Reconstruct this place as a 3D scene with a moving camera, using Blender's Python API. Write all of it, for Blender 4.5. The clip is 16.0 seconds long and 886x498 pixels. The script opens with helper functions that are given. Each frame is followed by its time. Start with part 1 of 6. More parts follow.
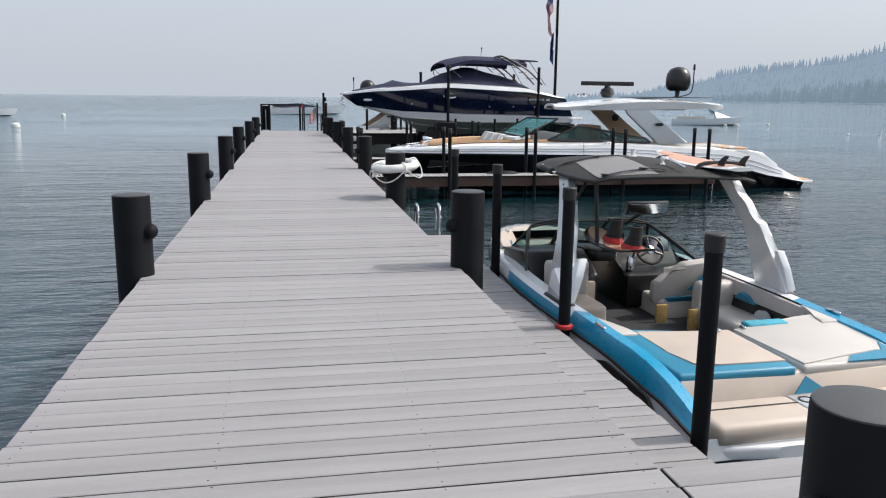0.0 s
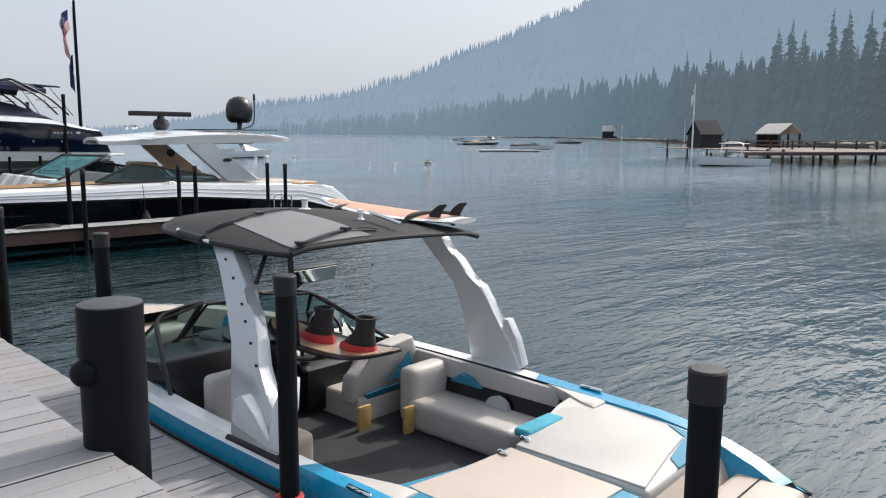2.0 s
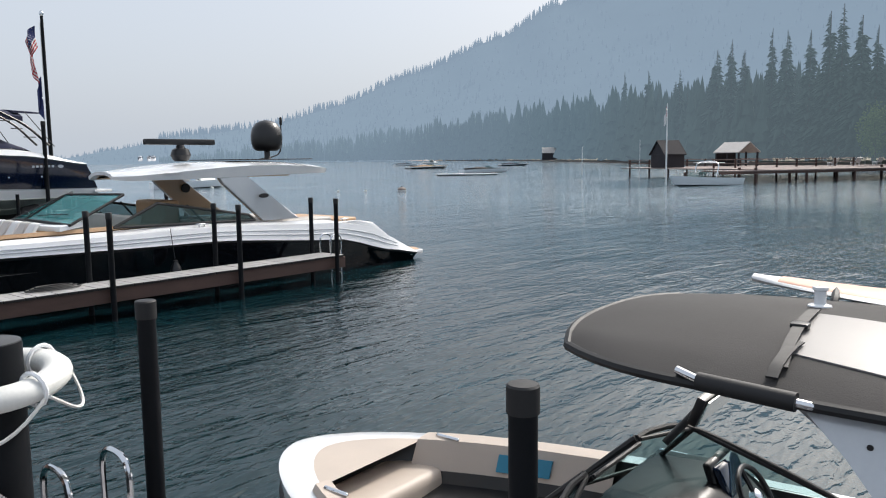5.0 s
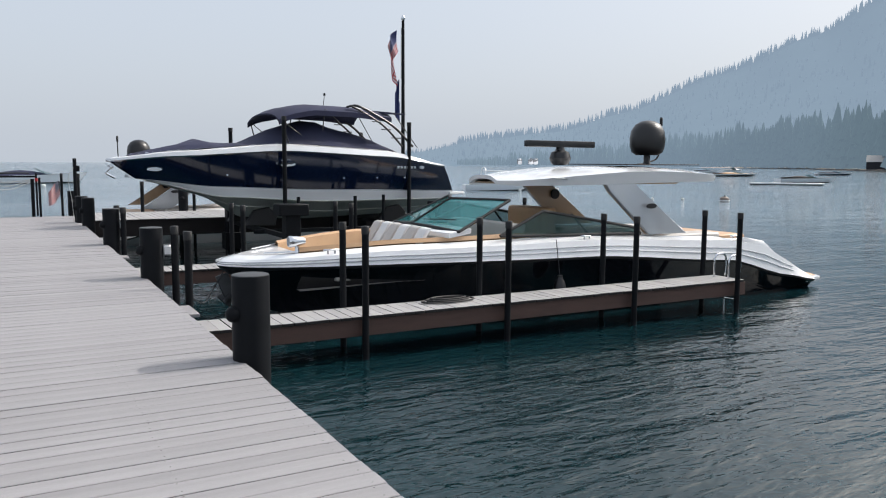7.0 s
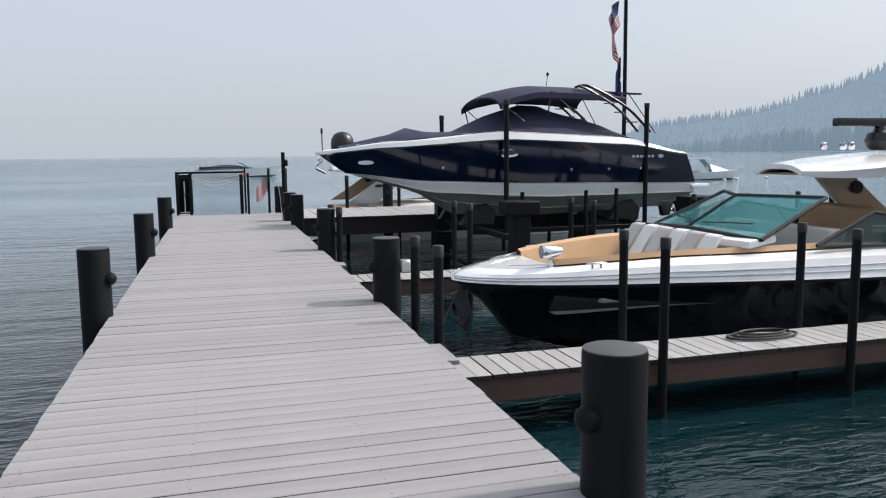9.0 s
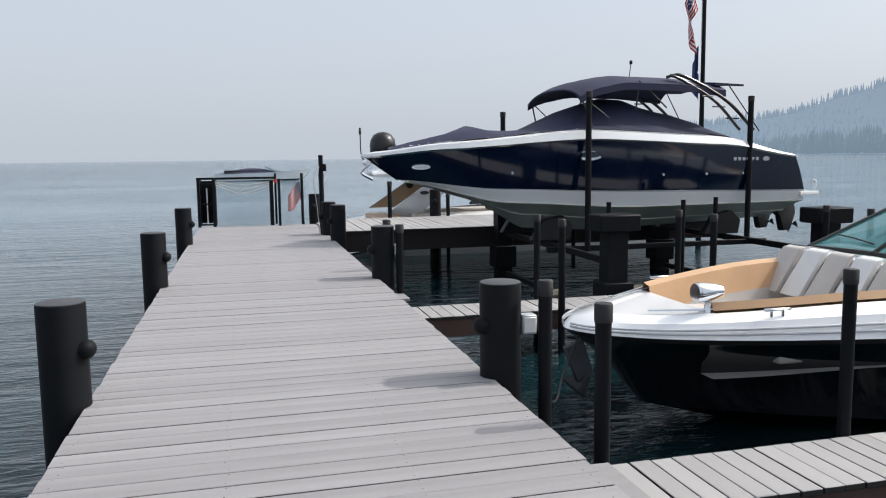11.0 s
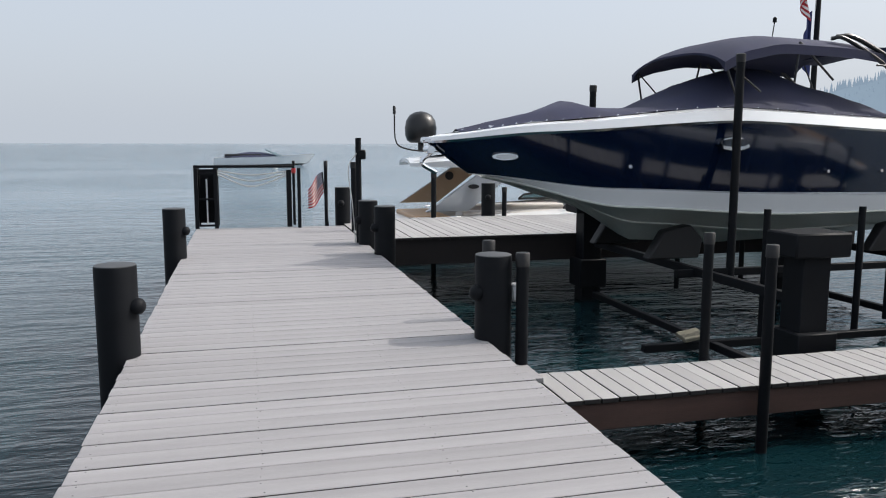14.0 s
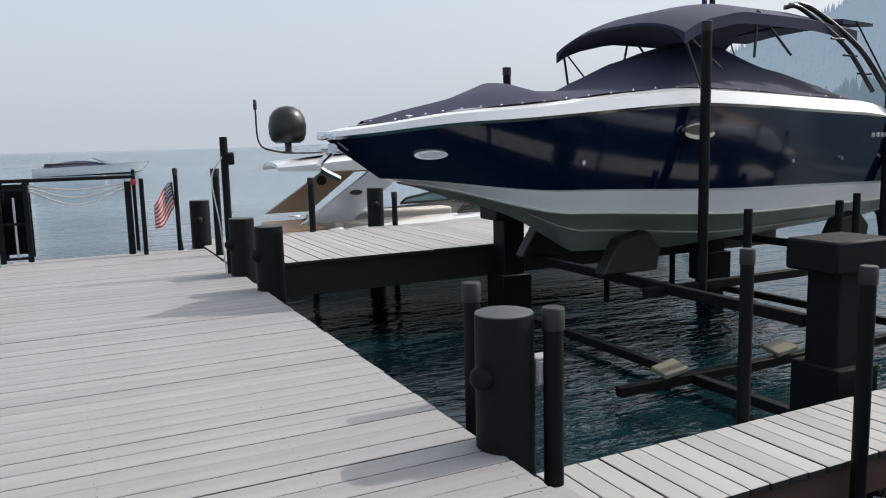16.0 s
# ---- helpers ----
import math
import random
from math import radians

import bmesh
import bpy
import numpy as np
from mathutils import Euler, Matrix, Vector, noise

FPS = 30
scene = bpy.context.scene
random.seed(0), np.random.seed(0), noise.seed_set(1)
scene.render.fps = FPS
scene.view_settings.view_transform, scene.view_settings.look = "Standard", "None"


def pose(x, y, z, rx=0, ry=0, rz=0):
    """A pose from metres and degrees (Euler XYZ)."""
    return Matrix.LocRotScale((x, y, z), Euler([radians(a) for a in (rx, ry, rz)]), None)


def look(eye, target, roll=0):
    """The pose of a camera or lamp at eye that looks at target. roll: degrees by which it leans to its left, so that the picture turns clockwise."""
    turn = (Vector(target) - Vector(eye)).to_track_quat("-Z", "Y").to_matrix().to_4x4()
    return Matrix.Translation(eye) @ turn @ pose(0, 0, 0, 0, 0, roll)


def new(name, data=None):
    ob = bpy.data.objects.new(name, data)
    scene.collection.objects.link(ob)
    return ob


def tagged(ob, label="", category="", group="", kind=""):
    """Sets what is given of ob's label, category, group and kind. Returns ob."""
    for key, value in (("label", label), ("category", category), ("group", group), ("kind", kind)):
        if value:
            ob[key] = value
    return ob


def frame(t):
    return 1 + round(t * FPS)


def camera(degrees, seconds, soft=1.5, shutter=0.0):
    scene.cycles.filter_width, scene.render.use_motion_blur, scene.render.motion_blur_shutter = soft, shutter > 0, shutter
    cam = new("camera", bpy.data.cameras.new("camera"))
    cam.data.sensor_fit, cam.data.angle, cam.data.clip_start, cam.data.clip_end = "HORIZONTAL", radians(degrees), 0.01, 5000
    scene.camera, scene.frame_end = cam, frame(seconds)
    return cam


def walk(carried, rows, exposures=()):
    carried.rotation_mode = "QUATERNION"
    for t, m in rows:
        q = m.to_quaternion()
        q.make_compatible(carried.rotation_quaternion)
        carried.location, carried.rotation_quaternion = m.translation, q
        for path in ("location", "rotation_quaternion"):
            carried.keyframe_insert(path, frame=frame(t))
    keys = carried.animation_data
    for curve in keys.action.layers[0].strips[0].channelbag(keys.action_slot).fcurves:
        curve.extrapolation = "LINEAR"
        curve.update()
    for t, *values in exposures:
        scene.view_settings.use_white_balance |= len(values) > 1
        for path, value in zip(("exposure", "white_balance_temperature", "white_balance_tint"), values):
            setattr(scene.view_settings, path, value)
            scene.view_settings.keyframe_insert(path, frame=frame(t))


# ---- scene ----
cam = camera(59.5, 16.0, soft=1.1)
PATH = [
    (0, (-0.109, -0.632, 1.482), (0.27, 1.295, 1.099), 0.6),
    (0.5, (-0.11, 0.107, 1.457), (0.583, 1.937, 1.041), 0.2),
    (1, (-0.107, 0.9, 1.477), (0.867, 2.612, 1.13), 0.5),
    (1.5, (-0.058, 1.645, 1.47), (1.185, 3.184, 1.177), 0.1),
    (2, (-0.012, 2.416, 1.462), (1.396, 3.806, 1.171), 0.4),
    (2.5, (0.08, 3.182, 1.454), (1.669, 4.368, 1.191), 0.2),
    (3, (0.146, 3.97, 1.47), (1.861, 4.977, 1.262), -0.2),
    (3.5, (0.192, 4.718, 1.477), (1.967, 5.622, 1.298), -0.8),
    (4, (0.145, 5.445, 1.511), (1.917, 6.353, 1.322), -0.8),
    (4.5, (0.19, 6.188, 1.466), (1.898, 7.207, 1.257), -0.7),
    (5, (0.033, 6.852, 1.525), (1.553, 8.131, 1.294), -0.7),
    (7.5, (-0.194, 10.513, 1.555), (0.683, 12.299, 1.352), 0.3),
    (8, (-0.204, 11.252, 1.566), (0.567, 13.086, 1.366), -0.3),
    (8.5, (-0.241, 11.975, 1.558), (0.401, 13.855, 1.33), -1.1),
    (9, (-0.258, 12.713, 1.547), (0.291, 14.621, 1.304), -0.6),
    (11.5, (-0.336, 16.306, 1.553), (0.146, 18.234, 1.32), -0.4),
    (12, (-0.374, 17.02, 1.545), (0.095, 18.949, 1.3), 0.3),
    (12.5, (-0.422, 17.678, 1.559), (0.026, 19.605, 1.267), 0.3),
    (13, (-0.427, 18.383, 1.554), (0.007, 20.313, 1.256), 0.1),
    (13.2, (-0.453, 18.614, 1.514), (-0.016, 20.545, 1.228), -0.2),
    (13.5, (-0.476, 19.008, 1.553), (-0.015, 20.934, 1.272), -0.5),
    (14, (-0.493, 19.702, 1.549), (0.001, 21.621, 1.279), 0.1),
    (14.5, (-0.524, 20.326, 1.541), (0.019, 22.23, 1.262), -0.7),
    (15, (-0.494, 21.005, 1.552), (0.081, 22.897, 1.251), -1.0),
    (15.5, (-0.505, 21.678, 1.514), (0.131, 23.552, 1.228), -1.1),
    (16, (-0.448, 22.299, 1.507), (0.41, 24.085, 1.233), -1.5),
]
walk(cam, [(t, look(*p)) for t, *p in PATH])

# ---- light ----
SUN_ELEV, SUN_AZ = 43.5, 91.0   # degrees above the lake; clockwise from the pier's direction (+y)
world = bpy.data.worlds.new("hazy_sky")
scene.world = world
world.use_nodes = True
wn = world.node_tree.nodes
wl = world.node_tree.links
sky = wn.new("ShaderNodeTexSky")
sky.sky_type = "NISHITA"
sky.sun_disc = False
sky.sun_elevation = radians(SUN_ELEV)
sky.sun_rotation = radians(SUN_AZ)
sky.air_density, sky.dust_density, sky.ozone_density = 1.0, 7.0, 2.0
# smoke in the air: most of the blue is washed out to a pale grey
smoke = wn.new("ShaderNodeMix")
smoke.data_type = "RGBA"
smoke.inputs[0].default_value = 0.6
smoke.inputs[7].default_value = (7.3, 8.0, 9.0, 1)
wl.new(sky.outputs[0], smoke.inputs[6])
# the broad bright aureole that smoke makes round the sun
along = wn.new("ShaderNodeTexCoord")
toward = wn.new("ShaderNodeVectorMath")
toward.operation = "DOT_PRODUCT"
toward.inputs[1].default_value = (math.sin(radians(SUN_AZ)) * math.cos(radians(SUN_ELEV)), math.cos(radians(SUN_AZ)) * math.cos(radians(SUN_ELEV)), math.sin(radians(SUN_ELEV)))
wl.new(along.outputs["Generated"], toward.inputs[0])
near_sun = wn.new("ShaderNodeMapRange")
near_sun.inputs[1].default_value = 0.75
wl.new(toward.outputs["Value"], near_sun.inputs[0])
falloff = wn.new("ShaderNodeMath")
falloff.operation = "POWER"
falloff.inputs[1].default_value = 1.7
wl.new(near_sun.outputs[0], falloff.inputs[0])
glow = wn.new("ShaderNodeMix")
glow.data_type = "RGBA"
glow.blend_type = "ADD"
glow.inputs[7].default_value = (25.0, 24.0, 22.6, 1)
wl.new(falloff.outputs[0], glow.inputs[0])
wl.new(smoke.outputs[2], glow.inputs[6])
wl.new(glow.outputs[2], wn["Background"].inputs[0])
wn["Background"].inputs[1].default_value = 0.120

sun_data = bpy.data.lights.new("sun", "SUN")
sun_data.energy, sun_data.angle, sun_data.color = 3.0, radians(0.8), (1.0, 0.95, 0.89)
sun = new("sun", sun_data)
sun.matrix_world = look((60 * math.sin(radians(SUN_AZ)), 60 * math.cos(radians(SUN_AZ)), 60 * math.tan(radians(SUN_ELEV))), (0, 0, 0))


# ---- materials ----
def mat(name, color, rough=0.5, metal=0.0, scale=6.0, vary=0.12, bump=0.0, fine=60.0, coat=0.0, rand=0.0,
        stretch=(1, 1, 1), spec=0.5):
    """A surface with two scales of colour variation, fine relief and, if asked, a tone of its own per piece."""
    m = bpy.data.materials.new(name)
    m.use_nodes = True
    n, l = m.node_tree.nodes, m.node_tree.links
    b = n["Principled BSDF"]
    b.inputs["Metallic"].default_value = metal
    b.inputs["Coat Weight"].default_value = coat
    b.inputs["Coat Roughness"].default_value = 0.06
    b.inputs["Specular IOR Level"].default_value = spec
    co = n.new("ShaderNodeTexCoord")
    mp = n.new("ShaderNodeMapping")
    mp.inputs["Scale"].default_value = stretch
    l.new(co.outputs["Object"], mp.inputs["Vector"])
    big, small = n.new("ShaderNodeTexNoise"), n.new("ShaderNodeTexNoise")
    big.inputs["Scale"].default_value, small.inputs["Scale"].default_value = scale, fine
    big.inputs["Detail"].default_value, small.inputs["Detail"].default_value = 4, 3
    add = n.new("ShaderNodeMath")
    add.operation = "MULTIPLY_ADD"
    add.inputs[1].default_value = 0.5
    l.new(mp.outputs[0], big.inputs["Vector"])
    l.new(mp.outputs[0], small.inputs["Vector"])
    l.new(small.outputs[0], add.inputs[0])
    l.new(big.outputs[0], add.inputs[2])
    last = add.outputs[0]
    if rand:
        info = n.new("ShaderNodeObjectInfo")
        more = n.new("ShaderNodeMath")
        more.operation = "MULTIPLY_ADD"
        more.inputs[1].default_value = rand
        l.new(info.outputs["Random"], more.inputs[0])
        l.new(last, more.inputs[2])
        last = more.outputs[0]
    ramp = n.new("ShaderNodeMapRange")
    ramp.inputs[1].default_value, ramp.inputs[2].default_value = 0.35, 1.15 + rand
    ramp.inputs[3].default_value, ramp.inputs[4].default_value = 1 - vary, 1 + vary
    l.new(last, ramp.inputs[0])
    mul = n.new("ShaderNodeVectorMath")
    mul.operation = "SCALE"
    mul.inputs[0].default_value = color[:3]
    l.new(ramp.outputs[0], mul.inputs["Scale"])
    l.new(mul.outputs[0], b.inputs["Base Color"])
    rr = n.new("ShaderNodeMapRange")
    rr.inputs[1].default_value, rr.inputs[2].default_value = 0.3, 1.2
    rr.inputs[3].default_value, rr.inputs[4].default_value = max(0.02, rough - 0.08), min(1, rough + 0.08)
    l.new(add.outputs[0], rr.inputs[0])
    l.new(rr.outputs[0], b.inputs["Roughness"])
    if bump:
        bp = n.new("ShaderNodeBump")
        bp.inputs["Strength"].default_value, bp.inputs["Distance"].default_value = min(1, bump), 0.004
        l.new(add.outputs[0], bp.inputs["Height"])
        l.new(bp.outputs[0], b.inputs["Normal"])
    return m


def glass_mat(name, color, alpha):
    """Tinted pane: see-through with a clear reflection."""
    m = bpy.data.materials.new(name)
    m.use_nodes = True
    n, l = m.node_tree.nodes, m.node_tree.links
    b = n["Principled BSDF"]
    b.inputs["Base Color"].default_value = (*color, 1)
    b.inputs["Roughness"].default_value = 0.04
    tr = n.new("ShaderNodeBsdfTransparent")
    tr.inputs[0].default_value = (0.75, 0.88, 0.88, 1)
    mx = n.new("ShaderNodeMixShader")
    mx.inputs[0].default_value = alpha
    l.new(tr.outputs[0], mx.inputs[1])
    l.new(b.outputs[0], mx.inputs[2])
    l.new(mx.outputs[0], n["Material Output"].inputs[0])
    return m


def hazed_woods_mat(name, color):
    """Far woods, the smoky air's pale haze painted in as emission growing with distance."""
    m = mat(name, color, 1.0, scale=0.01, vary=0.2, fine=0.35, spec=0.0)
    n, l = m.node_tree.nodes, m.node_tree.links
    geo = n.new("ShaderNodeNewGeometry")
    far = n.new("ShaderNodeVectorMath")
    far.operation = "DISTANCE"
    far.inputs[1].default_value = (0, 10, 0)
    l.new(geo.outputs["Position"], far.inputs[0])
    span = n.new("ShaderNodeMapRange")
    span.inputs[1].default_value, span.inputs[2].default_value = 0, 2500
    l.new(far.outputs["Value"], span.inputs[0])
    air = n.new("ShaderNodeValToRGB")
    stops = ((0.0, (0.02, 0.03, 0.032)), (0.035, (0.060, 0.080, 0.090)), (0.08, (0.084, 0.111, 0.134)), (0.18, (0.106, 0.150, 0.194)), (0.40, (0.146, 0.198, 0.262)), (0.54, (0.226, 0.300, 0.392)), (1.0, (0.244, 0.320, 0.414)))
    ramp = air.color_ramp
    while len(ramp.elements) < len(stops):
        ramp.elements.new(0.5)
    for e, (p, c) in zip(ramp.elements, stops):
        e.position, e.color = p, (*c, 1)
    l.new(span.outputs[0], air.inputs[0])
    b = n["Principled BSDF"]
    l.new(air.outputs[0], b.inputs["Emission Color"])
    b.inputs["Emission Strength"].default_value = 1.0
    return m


def water_mat():
    m = bpy.data.materials.new("lake_water")
    m.use_nodes = True
    n, l = m.node_tree.nodes, m.node_tree.links
    b = n["Principled BSDF"]
    # sheltered between the docks, wind-ruffled on the open lake
    geo = n.new("ShaderNodeNewGeometry")
    far = n.new("ShaderNodeVectorMath")
    far.operation = "DISTANCE"
    far.inputs[1].default_value = (5, 23, WATER_Z)
    l.new(geo.outputs["Position"], far.inputs[0])
    wind = n.new("ShaderNodeMapRange")
    wind.inputs[1].default_value, wind.inputs[2].default_value = 9, 60
    wind.inputs[3].default_value, wind.inputs[4].default_value = 0.03, 0.07
    l.new(far.outputs["Value"], wind.inputs[0])
    l.new(wind.outputs[0], b.inputs["Roughness"])
    b.inputs["IOR"].default_value = 1.333
    co = n.new("ShaderNodeTexCoord")
    depth = n.new("ShaderNodeTexNoise")
    depth.inputs["Scale"].default_value = 0.09
    l.new(co.outputs["Object"], depth.inputs["Vector"])
    cr = n.new("ShaderNodeValToRGB")
    cr.color_ramp.elements[0].position, cr.color_ramp.elements[1].position = 0.35, 0.7
    cr.color_ramp.elements[0].color = (0.003, 0.014, 0.018, 1)
    cr.color_ramp.elements[1].color = (0.005, 0.024, 0.029, 1)
    l.new(depth.outputs[0], cr.inputs[0])
    # lake blue plus painted sky glare: dark by the docks, paler farther out
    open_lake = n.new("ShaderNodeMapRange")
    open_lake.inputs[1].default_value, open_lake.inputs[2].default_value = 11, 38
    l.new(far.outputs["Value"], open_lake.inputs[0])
    glare_tint = n.new("ShaderNodeMix")
    glare_tint.data_type = "RGBA"
    glare_tint.inputs[7].default_value = (0.100, 0.156, 0.196, 1)
    l.new(open_lake.outputs[0], glare_tint.inputs[0])
    l.new(cr.outputs[0], glare_tint.inputs[6])
    l.new(glare_tint.outputs[2], b.inputs["Base Color"])
    calm = n.new("ShaderNodeMapRange")
    calm.inputs[1].default_value, calm.inputs[2].default_value = 13, 45
    calm.inputs[3].default_value, calm.inputs[4].default_value = 0.55, 1.1
    l.new(far.outputs["Value"], calm.inputs[0])
    place = n.new("ShaderNodeSeparateXYZ")
    l.new(geo.outputs["Position"], place.inputs[0])
    lee = n.new("ShaderNodeMapRange")
    lee.inputs[1].default_value, lee.inputs[2].default_value = -6, 8
    lee.inputs[3].default_value, lee.inputs[4].default_value = 1.4, 1.0
    l.new(place.outputs["X"], lee.inputs[0])
    sheltered = n.new("ShaderNodeMath")
    sheltered.operation = "MULTIPLY"
    l.new(lee.outputs[0], sheltered.inputs[0])
    l.new(calm.outputs[0], sheltered.inputs[1])
    # out past the end of the pier the wind has the whole lake
    fetch = n.new("ShaderNodeVectorMath")
    fetch.operation = "DOT_PRODUCT"
    fetch.inputs[1].default_value = (-1.2, 1.0, 0.0)
    l.new(geo.outputs["Position"], fetch.inputs[0])
    open_wind = n.new("ShaderNodeMapRange")
    open_wind.inputs[1].default_value, open_wind.inputs[2].default_value = 40, 260
    open_wind.inputs[3].default_value, open_wind.inputs[4].default_value = 1.0, 3.2
    l.new(fetch.outputs["Value"], open_wind.inputs[0])
    windy = n.new("ShaderNodeMath")
    windy.operation = "MULTIPLY"
    l.new(sheltered.outputs[0], windy.inputs[0])
    l.new(open_wind.outputs[0], windy.inputs[1])
    gust = n.new("ShaderNodeTexNoise")
    gust.inputs["Scale"].default_value, gust.inputs["Detail"].default_value = 0.055, 3
    gmap = n.new("ShaderNodeMapping")
    gmap.inputs["Scale"].default_value = (0.6, 1.6, 1)
    l.new(co.outputs["Object"], gmap.inputs["Vector"])
    l.new(gmap.outputs[0], gust.inputs["Vector"])
    gain = n.new("ShaderNodeMapRange")
    gain.inputs[1].default_value, gain.inputs[2].default_value = 0.35, 0.65
    gain.inputs[3].default_value, gain.inputs[4].default_value = 0.45, 1.5
    l.new(gust.outputs[0], gain.inputs[0])
    ruffle = n.new("ShaderNodeMath")
    ruffle.operation = "MULTIPLY"
    l.new(windy.outputs[0], ruffle.inputs[0])
    l.new(gain.outputs[0], ruffle.inputs[1])
    prev = None
    for scale, dist, sx, sy, rot in ((0.35, 0.16, 0.6, 1.9, 14), (1.5, 0.070, 0.6, 2.0, -10), (5.0, 0.036, 0.7, 1.8, 20)):
        mp = n.new("ShaderNodeMapping")
        mp.inputs["Scale"].default_value = (sx, sy, 1)
        mp.inputs["Rotation"].default_value = (0, 0, radians(rot))
        l.new(co.outputs["Object"], mp.inputs["Vector"])
        w = n.new("ShaderNodeTexNoise")
        w.inputs["Scale"].default_value, w.inputs["Detail"].default_value = scale, 2.5
        w.inputs["Distortion"].default_value = 0.6
        l.new(mp.outputs[0], w.inputs["Vector"])
        bp = n.new("ShaderNodeBump")
        bp.inputs["Strength"].default_value, bp.inputs["Distance"].default_value = 1.0, dist
        l.new(w.outputs[0], bp.inputs["Height"])
        l.new(ruffle.outputs[0], bp.inputs["Strength"])
        if prev:
            l.new(prev.outputs[0], bp.inputs["Normal"])
        prev = bp
    l.new(prev.outputs[0], b.inputs["Normal"])
    return m


WATER_Z = -1.15
WATER = water_mat()
DECK = mat("grey_composite_board", (0.262, 0.254, 0.261), 0.7, scale=2.5, vary=0.32, bump=1.0, fine=70, rand=0.24, stretch=(0.30, 3.5, 1))
DECK_V = mat("weathered_grey_board", (0.315, 0.308, 0.305), 0.7, scale=2.5, vary=0.2, bump=0.5, fine=45, rand=0.7, stretch=(3, 0.35, 1))
BEAM = mat("brown_stained_timber", (0.075, 0.042, 0.034), 0.75, scale=3, vary=0.35, bump=0.6, stretch=(0.4, 3, 3))
STEEL = mat("black_coated_steel", (0.0065, 0.0075, 0.0095), 0.6, scale=5, vary=0.35, bump=0.15, fine=90, spec=0.14)
# grime and the shade of the gaps, both painted near black on board sides
EDGE = mat("dirty_shaded_board_edge", (0.022, 0.020, 0.020), 0.9, scale=4, vary=0.3)
DARKBEAM = mat("near_black_timber", (0.016, 0.012, 0.012), 0.8, scale=3, vary=0.35, bump=0.5)
STEEL_TOP = mat("grey_steel_cap", (0.05, 0.053, 0.057), 0.6, scale=8, vary=0.3, bump=0.3)
RUBBER = mat("black_rubber", (0.008, 0.008, 0.009), 0.6, scale=8, vary=0.25, bump=0.2)
GELCOAT = mat("white_gelcoat", (0.78, 0.79, 0.80), 0.18, scale=1.2, vary=0.05, coat=0.6)
SILVER = mat("silver_gelcoat", (0.50, 0.52, 0.54), 0.2, 0.25, scale=1.2, vary=0.06, coat=0.6)
GREYGEL = mat("pale_grey_bottom_paint", (0.42, 0.44, 0.41), 0.35, scale=1.5, vary=0.15, fine=20)
NAVY = mat("navy_blue_gelcoat", (0.0032, 0.0085, 0.027), 0.10, scale=0.8, vary=0.12, coat=0.5)
BLACKGEL = mat("black_gelcoat", (0.006, 0.007, 0.010), 0.10, scale=0.8, vary=0.12, coat=1.0)
BLUE = mat("metallic_blue_gelcoat", (0.001, 0.25, 0.44), 0.30, 0.0, scale=30, vary=0.12, fine=300, coat=0.25)
BEIGE = mat("beige_vinyl", (0.47, 0.40, 0.34), 0.5, scale=3, vary=0.1, bump=0.35, fine=150)
LIGHTVINYL = mat("pale_grey_vinyl", (0.50, 0.47, 0.44), 0.5, scale=3, vary=0.1, bump=0.35, fine=150)
BLUEVINYL = mat("teal_blue_vinyl", (0.02, 0.20, 0.32), 0.48, scale=4, vary=0.12, bump=0.3, fine=150)
TAN = mat("tan_vinyl", (0.50, 0.31, 0.17), 0.48, scale=3, vary=0.12, bump=0.3, fine=150)
TANGEL = mat("tan_gelcoat", (0.45, 0.33, 0.22), 0.25, scale=2, vary=0.06, coat=0.4)
NAVYCLOTH = mat("navy_canvas", (0.016, 0.019, 0.050), 0.85, scale=2.2, vary=0.3, bump=0.6, fine=120)
BLACKCLOTH = mat("dark_grey_canvas", (0.017, 0.0155, 0.0155), 0.8, scale=2.5, vary=0.2, bump=0.5, fine=160)
GREYCLOTH = mat("pale_grey_mesh_cloth", (0.20, 0.19, 0.185), 0.42, scale=2.5, vary=0.12, bump=0.5, fine=200)
CARPET = mat("dark_marine_carpet", (0.035, 0.036, 0.040), 0.95, scale=6, vary=0.3, bump=0.8, fine=220)
DARKPLASTIC = mat("black_moulded_plastic", (0.008, 0.008, 0.009), 0.34, scale=5, vary=0.25, bump=0.3, fine=120)
SCREEN = mat("dark_glossy_screen", (0.008, 0.016, 0.035), 0.08, scale=3, vary=0.1, coat=0.8)
CHROME = mat("polished_stainless", (0.72, 0.73, 0.75), 0.12, 1.0, scale=4, vary=0.06)
ROPE = mat("white_rope", (0.62, 0.61, 0.58), 0.9, scale=20, vary=0.2, bump=0.8, fine=200)
FOAM = mat("white_ring_plastic", (0.66, 0.66, 0.63), 0.5, scale=6, vary=0.14, bump=0.3)
BUOY = mat("weathered_buoy_plastic", (0.22, 0.17, 0.14), 0.6, scale=4, vary=0.3, bump=0.3)
RED = mat("red_nylon", (0.45, 0.03, 0.03), 0.6, scale=8, vary=0.25, bump=0.5)
YELLOW = mat("yellow_print_cloth", (0.46, 0.30, 0.10), 0.7, scale=12, vary=0.3, bump=0.4)
TEAL = mat("turquoise_cloth", (0.05, 0.32, 0.42), 0.8, scale=12, vary=0.3, bump=0.4)
PEACH = mat("peach_surfboard_print", (0.62, 0.34, 0.23), 0.45, scale=5, vary=0.18, fine=40)
WOODSHED = mat("dark_red_brown_boards", (0.030, 0.027, 0.031), 0.85, scale=3, vary=0.3, bump=0.5)
SHINGLE = mat("pale_metal_roofing", (0.50, 0.47, 0.44), 0.6, scale=3, vary=0.15, bump=0.3)
